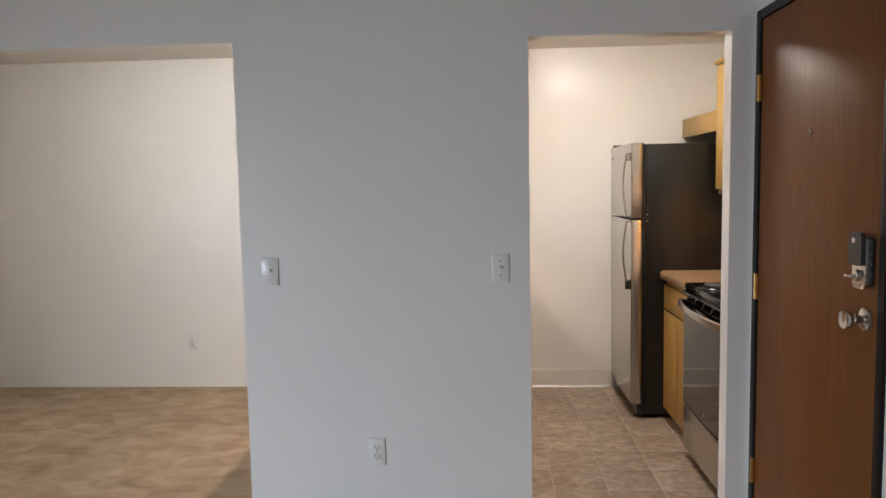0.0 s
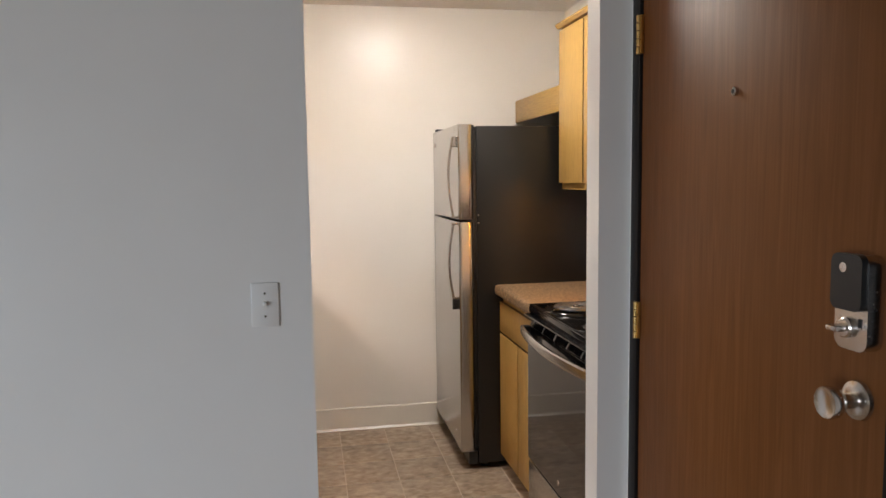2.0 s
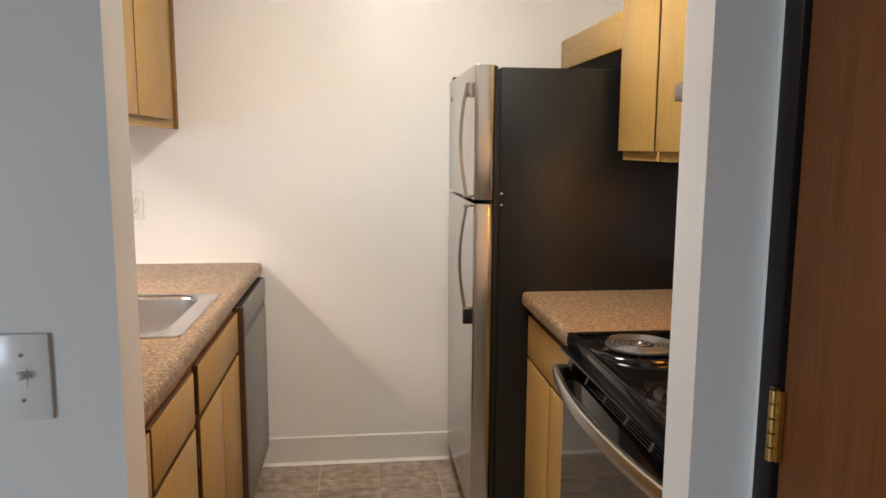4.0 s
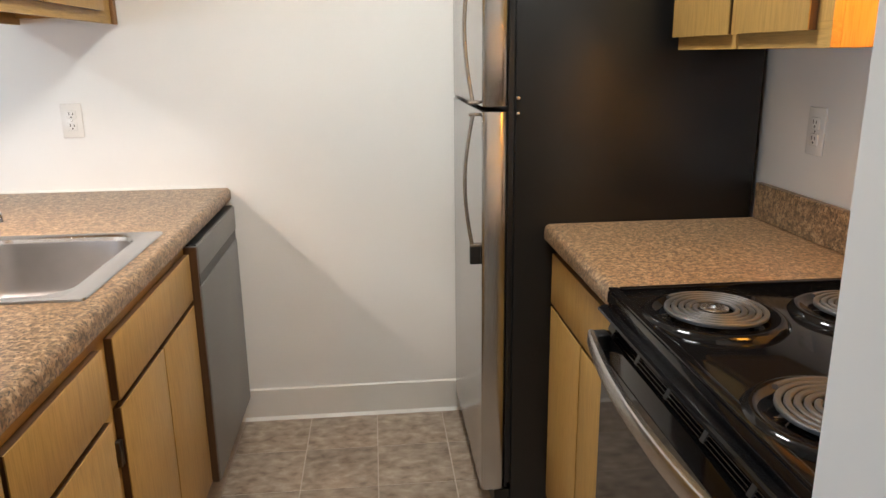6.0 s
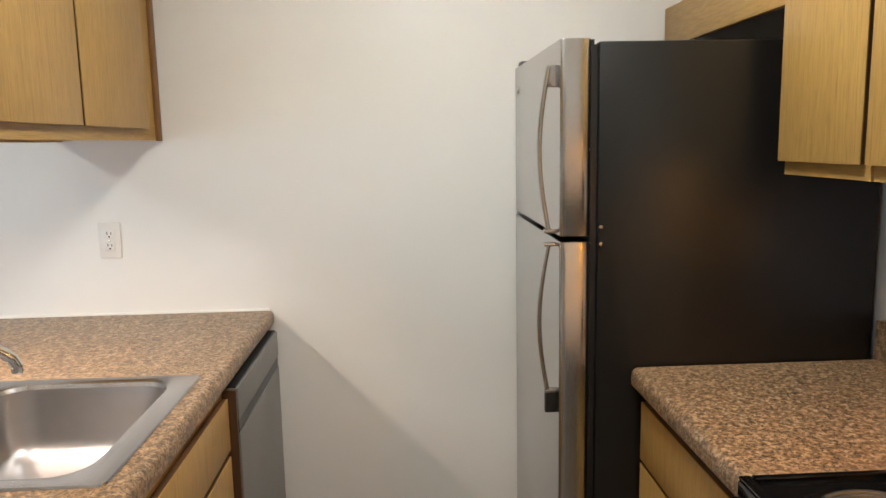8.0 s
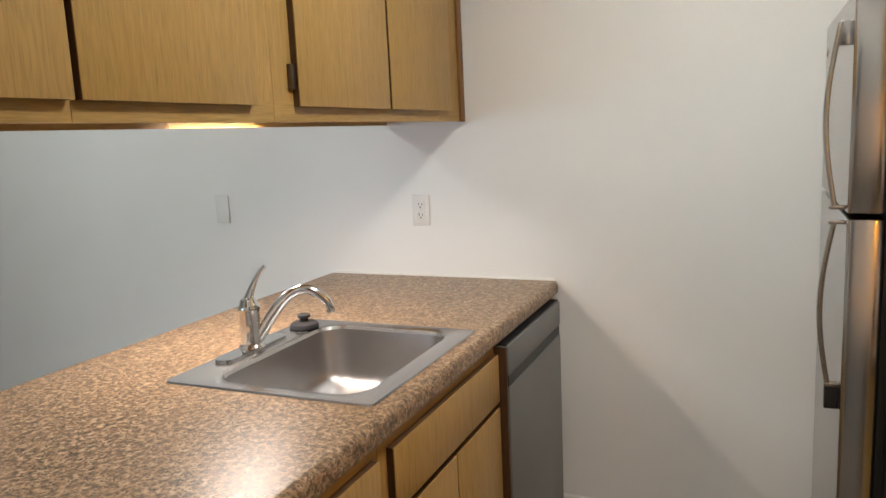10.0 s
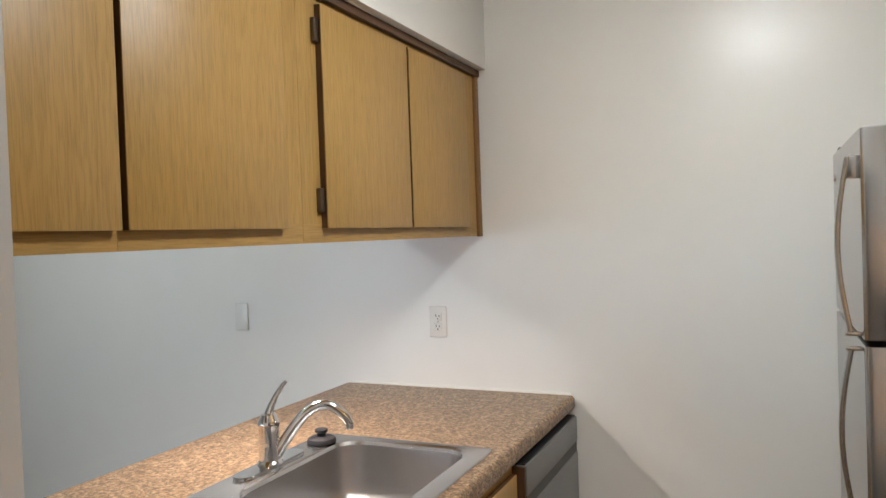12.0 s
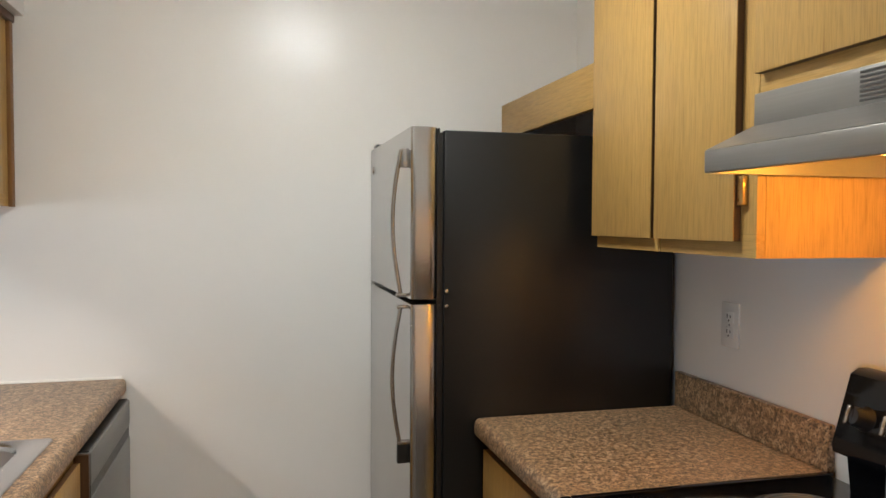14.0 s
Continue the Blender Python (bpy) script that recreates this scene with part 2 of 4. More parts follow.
def lathe(profile, n=32, axis="z", at=(0, 0, 0)):
    """Turn (radius, height) pairs round an axis."""
    bm = bmesh.new()
    rings = []
    for r, h in profile:
        ring = []
        for k in range(n):
            a = 2 * math.pi * k / n
            c, s = r * math.cos(a), r * math.sin(a)
            p = {"z": (c, s, h), "x": (h, c, s), "y": (s, h, c)}[axis]
            ring.append(bm.verts.new(Vector(p) + Vector(at)))
        rings.append(ring)
    for a, b in zip(rings, rings[1:]):
        for k in range(n):
            bm.faces.new((a[k], a[(k + 1) % n], b[(k + 1) % n], b[k]))
    for ring in (rings[0], rings[-1]):
        if (ring[0].co - ring[n // 2].co).length > 1e-5:
            bm.faces.new(ring)
    bmesh.ops.remove_doubles(bm, verts=bm.verts, dist=1e-6)
    bmesh.ops.recalc_face_normals(bm, faces=bm.faces)
    return bm


def tube(points, width, height=None, n=12, up=(0, 0, 1), power=2.0, taper=None):
    """Sweep a rounded section along points; width across, height along up."""
    height = height or width
    bm = bmesh.new()
    pts = [Vector(p) for p in points]
    rings = []
    for i, p in enumerate(pts):
        d = (pts[min(i + 1, len(pts) - 1)] - pts[max(i - 1, 0)]).normalized()
        side = d.cross(Vector(up)).normalized()
        top = side.cross(d).normalized()
        k = taper[i] if taper else 1.0
        ring = []
        for j in range(n):
            a = 2 * math.pi * (j + 0.5) / n
            c, s = math.cos(a), math.sin(a)
            c, s = math.copysign(abs(c) ** (2 / power), c), math.copysign(abs(s) ** (2 / power), s)
            ring.append(bm.verts.new(p + side * c * width / 2 * k + top * s * height / 2 * k))
        rings.append(ring)
    for a, b in zip(rings, rings[1:]):
        for k in range(n):
            bm.faces.new((a[k], a[(k + 1) % n], b[(k + 1) % n], b[k]))
    bm.faces.new(rings[0])
    bm.faces.new(rings[-1])
    bmesh.ops.recalc_face_normals(bm, faces=bm.faces)
    return bm


def extrude(profile, axis, a, b):
    """Push a flat outline of (u, v) pairs along an axis from a to b. y: (x, z) outline; z: (x, y) outline; x: (y, z) outline."""
    bm = bmesh.new()
    put = {"y": lambda u, v, w: (u, w, v), "z": lambda u, v, w: (u, v, w), "x": lambda u, v, w: (w, u, v)}[axis]
    r0 = [bm.verts.new(put(u, v, a)) for u, v in profile]
    r1 = [bm.verts.new(put(u, v, b)) for u, v in profile]
    n = len(profile)
    for k in range(n):
        bm.faces.new((r0[k], r0[(k + 1) % n], r1[(k + 1) % n], r1[k]))
    bm.faces.new(r0)
    bm.faces.new(r1)
    bmesh.ops.recalc_face_normals(bm, faces=bm.faces)
    return bm


def rounded(x0, x1, y0, y1, r, n=6):
    """Outline of a rectangle with round corners."""
    out = []
    for cx, cy, a0 in ((x1 - r, y1 - r, 0), (x0 + r, y1 - r, 90), (x0 + r, y0 + r, 180), (x1 - r, y0 + r, 270)):
        for k in range(n + 1):
            a = radians(a0 + 90 * k / n)
            out.append((cx + r * math.cos(a), cy + r * math.sin(a)))
    return out


def mesh_of(name, bm, material, smooth=True):
    me = bpy.data.meshes.new(name)
    bm.to_mesh(me)
    bm.free()
    me.materials.append(material)
    if smooth:
        me.shade_smooth()
        me.set_sharp_from_angle(angle=radians(35))
    return me


BASES = {}


def thing(name, at, label, category, group="", kind="", turn=None):
    """An Empty at a thing's base; parts are given in world metres unless turn is set, then in the thing's own metres."""
    ob = new(name)
    ob.empty_display_size = 0.05
    ob.matrix_basis = pose(*at, *(turn or (0, 0, 0)))
    BASES[ob.name] = Vector((0, 0, 0)) if turn else Vector(at)
    return tagged(ob, label, category, group, kind)


def part(name, bm, material, parent, label=""):
    base = BASES[parent.name]
    bmesh.ops.translate(bm, verts=bm.verts, vec=-base)
    ob = new(name, mesh_of(name, bm, material))
    ob.parent = parent
    BASES[ob.name] = base
    return tagged(ob, label)


def panels(parent, material, rows):
    """Flat boards of a carcass or frame, each a part of its own: (name, box limits)."""
    for name, row in rows:
        part(name, boxes(row), material, parent)


def single(name, bm, material, label, category, kind="", at=(0, 0, 0), group=""):
    bmesh.ops.translate(bm, verts=bm.verts, vec=-Vector(at))
    ob = new(name, mesh_of(name, bm, material))
    ob.location = at
    BASES[ob.name] = Vector(at)
    return tagged(ob, label, category, group, kind)


# ---- the shell ----
BACK, FRONT, FRONT_B, EAST, ENTRY, TOP = 5.72, 3.515, 3.604, 1.68, 1.078, 2.39
WEST, SOUTH = -4.3, -2.7
OP_L, OP_R, OP_H = 0.188, 0.983, 2.046
NOOK_R, NOOK_L, NOOK_H = -1.011, -3.7, 2.056
CT_BACK, CT_FRONT, CT_H = -0.830, 0.080, 0.922

single("wall_north", boxes((WEST, EAST, BACK, BACK + 0.12, -0.05, TOP)), PAINT, "smooth off-white painted wall behind the kitchen and dining nook", "wall", "structure")
single("wall_east", boxes((EAST, EAST + 0.12, FRONT_B, BACK + 0.12, -0.05, TOP)), PAINT, "off-white painted wall behind the range", "wall", "structure")
single("wall_middle", boxes((WEST, NOOK_L, FRONT, FRONT_B, -0.05, TOP), (NOOK_L, NOOK_R, FRONT, FRONT_B, NOOK_H, TOP), (NOOK_R, OP_L, FRONT, FRONT_B, -0.05, TOP),
       (OP_L, OP_R, FRONT, FRONT_B, OP_H, TOP), (OP_R, EAST + 0.12, FRONT, FRONT_B, -0.05, TOP)), PAINT,
       "off-white painted partition wall with two cased openings", "wall", "structure")
D0, D1, DH = 2.525, 3.488, 2.108
single("wall_entry", boxes((ENTRY, ENTRY + 0.12, SOUTH, D0, -0.05, TOP), (ENTRY, ENTRY + 0.12, D1, FRONT, -0.05, TOP), (ENTRY, ENTRY + 0.12, D0, D1, DH, TOP),
       (ENTRY + 0.12, ENTRY + 0.16, D0 - 0.2, D1, -0.05, DH + 0.1)), PAINT, "off-white painted wall around the brown entry door", "wall", "structure")
WY0, WY1, WZ0, WZ1 = -1.8, 0.6, 0.15, 2.05
single("wall_west", boxes((WEST - 0.12, WEST, SOUTH, WY0, -0.05, TOP), (WEST - 0.12, WEST, WY1, BACK + 0.12, -0.05, TOP), (WEST - 0.12, WEST, WY0, WY1, -0.05, WZ0), (WEST - 0.12, WEST, WY0, WY1, WZ1, TOP)), PAINT, "plain off-white painted wall with a window opening", "wall", "structure")
single("wall_south", boxes((WEST - 0.12, ENTRY + 0.12, SOUTH - 0.12, SOUTH, -0.05, TOP)), PAINT, "plain off-white painted wall", "wall", "structure")
single("ceiling", boxes((WEST - 0.12, EAST + 0.12, SOUTH - 0.12, BACK + 0.12, TOP, TOP + 0.1)), CEIL, "textured off-white ceiling", "ceiling", "structure")
single("soffit", boxes((-0.58, -0.208, FRONT_B, BACK, 2.086, TOP), bevel=0.003), PAINT, "off-white drywall soffit above the hanging cabinets", "soffit", "structure")
single("floor_carpet", boxes((WEST, ENTRY, SOUTH, FRONT + 0.05, -0.05, 0.006), (WEST, CT_BACK + 0.1, FRONT + 0.05, BACK, -0.05, 0.006)), CARPET, "beige cut-pile carpet with foot marks", "carpet", "structure")
single("baseboard", extrude([(BACK - 0.002, 0.0), (BACK - 0.022, 0.0), (BACK - 0.012, 0.012), (BACK - 0.009, 0.124), (BACK - 0.002, 0.129)], "x", 0.02, EAST - 0.02), BASE, "off-white vinyl cove baseboard at the foot of the wall", "baseboard", "structure")


# ---- the entry door ----
def entry_door():
    d = thing("door_1", (ENTRY, 2.99, 0), "closed brown wooden flush entry door in a near-black frame", "door", kind="structure")
    xf = ENTRY - 0.012
    for nm, row in (("side_jamb", (xf, ENTRY + 0.06, D1 - 0.045, D1, 0.006, DH)), ("side_jamb", (xf, ENTRY + 0.06, D0, D0 + 0.035, 0.006, DH)), ("head_jamb", (xf, ENTRY + 0.06, D0 + 0.035, D1 - 0.045, DH - 0.036, DH))):
        part(nm, boxes(row, bevel=0.003), FRAME, d, "near-black painted frame")
    part("stop", boxes((ENTRY + 0.045, ENTRY + 0.075, D0 + 0.03, D1 - 0.04, 0.006, DH - 0.03)), FRAME, d)
    slab = part("slab", boxes((ENTRY - 0.006, ENTRY + 0.04, D0 + 0.04, D1 - 0.052, 0.014, DH - 0.040), bevel=0.002), STAIN, d, "brown stained wood slab")
    for z in (0.30, 1.045, 1.812):
        h = part("hinge", boxes((xf - 0.003, xf + 0.004, D1 - 0.060, D1 - 0.034, z - 0.050, z + 0.050)), BRASS, d, "brass hinge")
        for k in range(5):
            part("knuckle", lathe([(0, k * 0.0205 - 0.051), (0.0065, k * 0.0205 - 0.0505), (0.0065, k * 0.0205 - 0.0325), (0, k * 0.0205 - 0.032)], 14, at=(xf - 0.005, D1 - 0.048, z)), BRASS, h)
    ph = part("peephole", lathe([(0.0, -0.006), (0.006, -0.007), (0.009, -0.005), (0.0095, 0.002)], 20, "x", (ENTRY - 0.008, 2.999, 1.613)), NICKEL, d, "small metal peephole")
    part("lens", lathe([(0, -0.0075), (0.005, -0.0072), (0.005, 0.0)], 16, "x", (ENTRY - 0.008, 2.999, 1.613)), BLACK, ph)
    return d


door = entry_door()
xd = ENTRY - 0.007


def smart_lock():
    k = thing("door_lock", (xd, 2.612, 1.225), "satin nickel electronic deadbolt with a black cover on the entry door", "lock")
    y, z0 = 2.612, 1.155
    part("housing", extrude([(a, b) for a, b in rounded(y - 0.036, y + 0.036, z0, z0 + 0.155, 0.018)], "x", xd - 0.030, xd - 0.0005), NICKEL, k)
    part("cover", extrude(rounded(y - 0.034, y + 0.034, z0 + 0.066, z0 + 0.157, 0.014), "x", xd - 0.042, xd - 0.0302), BLACK, k, "glossy black battery cover")
    part("button", lathe([(0, -0.0455), (0.008, -0.045), (0.0085, -0.042)], 20, "x", (xd, y + 0.004, z0 + 0.135)), NICKEL, k)
    t = part("thumb_turn", lathe([(0, -0.040), (0.014, -0.0395), (0.017, -0.037), (0.017, -0.030)], 24, "x", (xd, y + 0.006, z0 + 0.036)), NICKEL, k)
    part("lever", boxes((xd - 0.062, xd - 0.040, y - 0.006, y + 0.020, z0 + 0.031, z0 + 0.041), bevel=0.004), NICKEL, t)
    part("slot", boxes((xd - 0.0315, xd - 0.029, y - 0.024, y - 0.018, z0 + 0.040, z0 + 0.054)), BLACK, k)


def door_knob():
    k = thing("knob_set", (xd, 2.622, 1.066), "satin nickel round knob on the entry door", "knob")
    c = (xd, 2.622, 1.066)
    part("rose", lathe([(0, -0.012), (0.022, -0.012), (0.032, -0.007), (0.034, -0.0005)], 36, "x", c), NICKEL, k)
    part("shank", lathe([(0.012, -0.034), (0.013, -0.012)], 24, "x", c), NICKEL, k)
    part("knob", lathe([(0, -0.060), (0.020, -0.0615), (0.0255, -0.064), (0.0275, -0.058), (0.026, -0.048), (0.019, -0.036), (0.013, -0.032)], 36, "x", c), NICKEL, k)


smart_lock()
door_knob()


# ---- plates on the walls ----
def switch(at, turn, label):
    """A toggle switch; local -y is the front."""
    s = thing("light_switch", at, label, "light switch", "wall plates", turn=turn)
    part("plate", boxes((-0.035, 0.035, -0.006, 0.0, -0.058, 0.058), bevel=0.003), PLATE, s)
    part("toggle_well", boxes((-0.006, 0.006, -0.0072, -0.004, -0.013, 0.013)), BASE, s)
    part("toggle", boxes((-0.004, 0.004, -0.018, -0.006, -0.001, 0.009), bevel=0.0015), PLATE, s)
    for z in (-0.030, 0.030):
        part("screw", lathe([(0, -0.0072), (0.0028, -0.007), (0.003, -0.005)], 12, "y", (0, 0, z)), NICKEL, s)
    return s


def outlet(at, turn, label):
    s = thing("wall_outlet", at, label, "wall outlet", "wall plates", turn=turn)
    part("plate", boxes((-0.035, 0.035, -0.006, 0.0, -0.058, 0.058), bevel=0.003), PLATE, s)
    for z in (-0.0195, 0.0195):
        f = part("socket_face", boxes((-0.0165, 0.0165, -0.0085, -0.004, z - 0.0145, z + 0.0145), bevel=0.002), PLATE, s)
        part("slot", boxes((-0.0075, -0.0050, -0.0092, -0.006, z - 0.001, z + 0.009)), SLOT, f)
        part("slot", boxes((0.0050, 0.0075, -0.0092, -0.006, z - 0.001, z + 0.007)), SLOT, f)
        part("ground_hole", lathe([(0, -0.0092), (0.0028, -0.0092), (0.0028, -0.006)], 12, "y", (0, 0, z - 0.0075)), SLOT, f)
    part("screw", lathe([(0, -0.0075), (0.0025, -0.007), (0.003, -0.005)], 12, "y"), NICKEL, s)
    return s


switch((0.067, FRONT, 1.120), (0, 0, 0), "white toggle switch with dried paint on its plate")
switch((-0.892, FRONT, 1.118), (0, 0, 0), "white toggle switch beside the nook opening")
switch((ENTRY, 2.292, 1.162), (0, 0, -90), "white toggle switch on the wall beside the entry door")
outlet((-0.463, FRONT, 0.344), (0, 0, 0), "white duplex outlet low on the partition wall")
outlet((-0.431, BACK, 1.170), (0, 0, 0), "white duplex outlet on the wall above the peninsula")
outlet((-2.158, BACK, 0.344), (0, 0, 0), "white duplex outlet low on the nook wall")
outlet((EAST, 4.760, 1.184), (0, 0, -90), "white duplex outlet on the wall above the small counter")
bp_ = thing("blank_plate", (-1.354, BACK, 1.176), "white blank cover plate on the nook wall", "wall plate", turn=(0, 0, 0))
part("plate", boxes((-0.034, 0.034, -0.007, 0.0, -0.058, 0.058), bevel=0.003), PLATE, bp_)


# ---- cabinets ----
def cabinet_hinge(parent, x, y, z, s):
    """A small exposed hinge; s: the way the room lies along x."""
    part("hinge", boxes((x, x + s * 0.012, y - 0.014, y + 0.004, z - 0.028, z + 0.028), bevel=0.002), BRASS if s < 0 else BRONZE, parent, "small metal hinge")


def door_panel(name, parent, x0, x1, y0, y1, z0, z1, material=None):
    """A laminate face on a dark-edged core; the face looks to the room."""
    left = x1 < 0.5
    fa, fb = (x1 - 0.003, x1) if left else (x0, x0 + 0.003)
    ca, cb = (x0, x1 - 0.0032) if left else (x0 + 0.0032, x1)
    d = part(name, boxes((fa, fb, y0, y1, z0, z1), bevel=0.0008), material or OAK, parent)
    part("core", boxes((ca, cb, y0 + 0.0005, y1 - 0.0005, z0 + 0.0005, z1 - 0.0005)), OAK_EDGE, d, "dark brown door edge")
    return d


def hanging_left():
    """Three units over the peninsula, side by side; face at x = -0.25."""
    xf, xd0, xd1, xb, z0, z1 = -0.252, -0.2515, -0.233, -0.572, 1.487, 2.085
    units = ((3.617, 4.095, ((3.66, 4.090),), ()), (4.096, 4.612, ((4.104, 4.535),), ()), (4.613, BACK - 0.002, ((4.688, 5.132), (5.145, 5.580)), (4.688,)))
    for y0, y1, doors, hinges in units:
        c = thing("hanging_cabinet", ((xf + xb) / 2, (y0 + y1) / 2, z0), "honey-oak laminate wall cabinet with closed doors above the sink", "cabinet", "cabinets above the peninsula")
        panels(c, OAK, (("side_panel", (xb, xf - 0.019, y0, y0 + 0.016, z0 + 0.02, z1)), ("side_panel", (xb, xf - 0.019, y1 - 0.016, y1, z0 + 0.02, z1)), ("back_panel", (xb, xb + 0.012, y0 + 0.016, y1 - 0.016, z0 + 0.02, z1)),
               ("bottom_panel", (xb + 0.012, xf - 0.019, y0 + 0.016, y1 - 0.016, z0 + 0.058, z0 + 0.074)), ("top_panel", (xb + 0.012, xf - 0.019, y0 + 0.016, y1 - 0.016, z1 - 0.016, z1))))
        lo, hi = min(d[0] for d in doors) + 0.02, max(d[1] for d in doors) - 0.02
        panels(c, OAK_FLAT, (("frame_rail", (xf - 0.018, xf, y0, y1, z0, z0 + 0.045)), ("frame_rail", (xf - 0.018, xf, y0, y1, z1 - 0.045, z1))))
        panels(c, OAK, (("frame_stile", (xf - 0.018, xf, y0, lo, z0 + 0.045, z1 - 0.045)), ("frame_stile", (xf - 0.018, xf, hi, y1, z0 + 0.045, z1 - 0.045))))
        part("rail", boxes((xb, xb + 0.018, y0, y1, z0, z0 + 0.0195)), OAK_FLAT, c)
        if len(doors) == 2:
            part("scribe", boxes((xf, xf + 0.012, y1 - 0.030, y1, z0 - 0.002, z1), bevel=0.002), SCRIBE, c, "brown edge strip at the wall")
        for a, b in doors:
            dd = door_panel("door", c, xd0, xd1, a, b, z0 + 0.034, z1 - 0.038)
            if a in hinges:
                for z in (z0 + 0.10, z1 - 0.10):
                    cabinet_hinge(dd, xf, a - 0.004, z, 1)
    single("trim", boxes((-0.252, -0.235, FRONT_B, BACK, 2.062, 2.0855), bevel=0.002), OAK_EDGE, "dark oak strip under the soffit", "trim", "structure")


def hanging_right():
    xf, xd0, xd1, xb, z0, z1 = 1.382, 1.3815, 1.364, EAST - 0.002, 1.380, 2.126
    y0, y1 = 4.283, 4.922
    c = thing("hanging_cabinet", (1.52, 4.6, z0), "honey-oak laminate two-door wall cabinet beside the refrigerator", "cabinet", "cabinets above the range")
    panels(c, OAK, (("side_panel", (xf + 0.019, xb, y0, y0 + 0.016, z0, z1)), ("side_panel", (xf + 0.019, xb, y1 - 0.016, y1, z0, z1)), ("back_panel", (xb - 0.012, xb, y0 + 0.016, y1 - 0.016, z0, z1)),
           ("bottom_panel", (xf + 0.019, xb - 0.012, y0 + 0.016, y1 - 0.016, z0 + 0.018, z0 + 0.034)), ("top_panel", (xf + 0.019, xb - 0.012, y0 + 0.016, y1 - 0.016, z1 - 0.016, z1))))
    panels(c, OAK_FLAT, (("frame_rail", (xf, xf + 0.018, y0, y1, z0, z0 + 0.045)), ("frame_rail", (xf, xf + 0.018, y0, y1, z1 - 0.045, z1))))
    panels(c, OAK, (("frame_stile", (xf, xf + 0.018, y0, y0 + 0.07, z0 + 0.045, z1 - 0.045)), ("frame_stile", (xf, xf + 0.018, y1 - 0.045, y1, z0 + 0.045, z1 - 0.045))))
    part("mullion", boxes((xf - 0.006, xf, 4.606, 4.624, z0, z0 + 0.03)), OAK, c)
    door_panel("door", c, xd1, xd0, 4.623, 4.921, z0 + 0.030, z1 - 0.012)
    d = door_panel("door", c, xd1, xd0, 4.327, 4.609, z0 + 0.030, z1 - 0.012)
    for z in (z0 + 0.125, z1 - 0.12):
        cabinet_hinge(d, xf, 4.322, z, -1)
    part("cornice", extrude([(xd1 - 0.004, z1), (xd1 - 0.016, z1 + 0.012), (xd1 - 0.016, z1 + 0.020), (xb, z1 + 0.020), (xb, z1)], "y", y0, y1 + 0.010), OAK_FLAT, c)
    h0, zz = 3.645, 1.677
    c = thing("hanging_cabinet", (1.52, 3.96, zz), "short honey-oak laminate cabinet above the range hood", "cabinet", "cabinets above the range")
    part("body", boxes((xf + 0.019, xb, h0, y0 - 0.002, zz, z1), bevel=0.001), OAK, c)
    panels(c, OAK_FLAT, (("frame_rail", (xf, xf + 0.018, h0, y0 - 0.002, zz, zz + 0.05)), ("frame_rail", (xf, xf + 0.018, h0, y0 - 0.002, z1 - 0.05, z1))))
    panels(c, OAK, (("frame_stile", (xf, xf + 0.018, h0, h0 + 0.04, zz + 0.05, z1 - 0.05)), ("frame_stile", (xf, xf + 0.018, y0 - 0.042, y0 - 0.002, zz + 0.05, z1 - 0.05))))
    door_panel("door", c, xd1, xd0, h0 + 0.02, y0 - 0.008, zz + 0.034, z1 - 0.012)
    part("cornice", extrude([(xd1 - 0.004, z1), (xd1 - 0.016, z1 + 0.012), (xd1 - 0.016, z1 + 0.020), (xb, z1 + 0.020), (xb, z1)], "y", h0, y0 - 0.002), OAK_FLAT, c)
    v = thing("fridge_valance", (1.38, 5.3, 1.755), "oak laminate filler board above the refrigerator", "filler board")
    part("board", boxes((xf, xf + 0.019, y1 + 0.001, BACK - 0.001, 1.752, 1.875), bevel=0.0015), OAK_FLAT, v)
    part("shelf", boxes((xf + 0.020, xb, y1 + 0.001, BACK - 0.001, 1.857, 1.873)), OAK_FLAT, v)


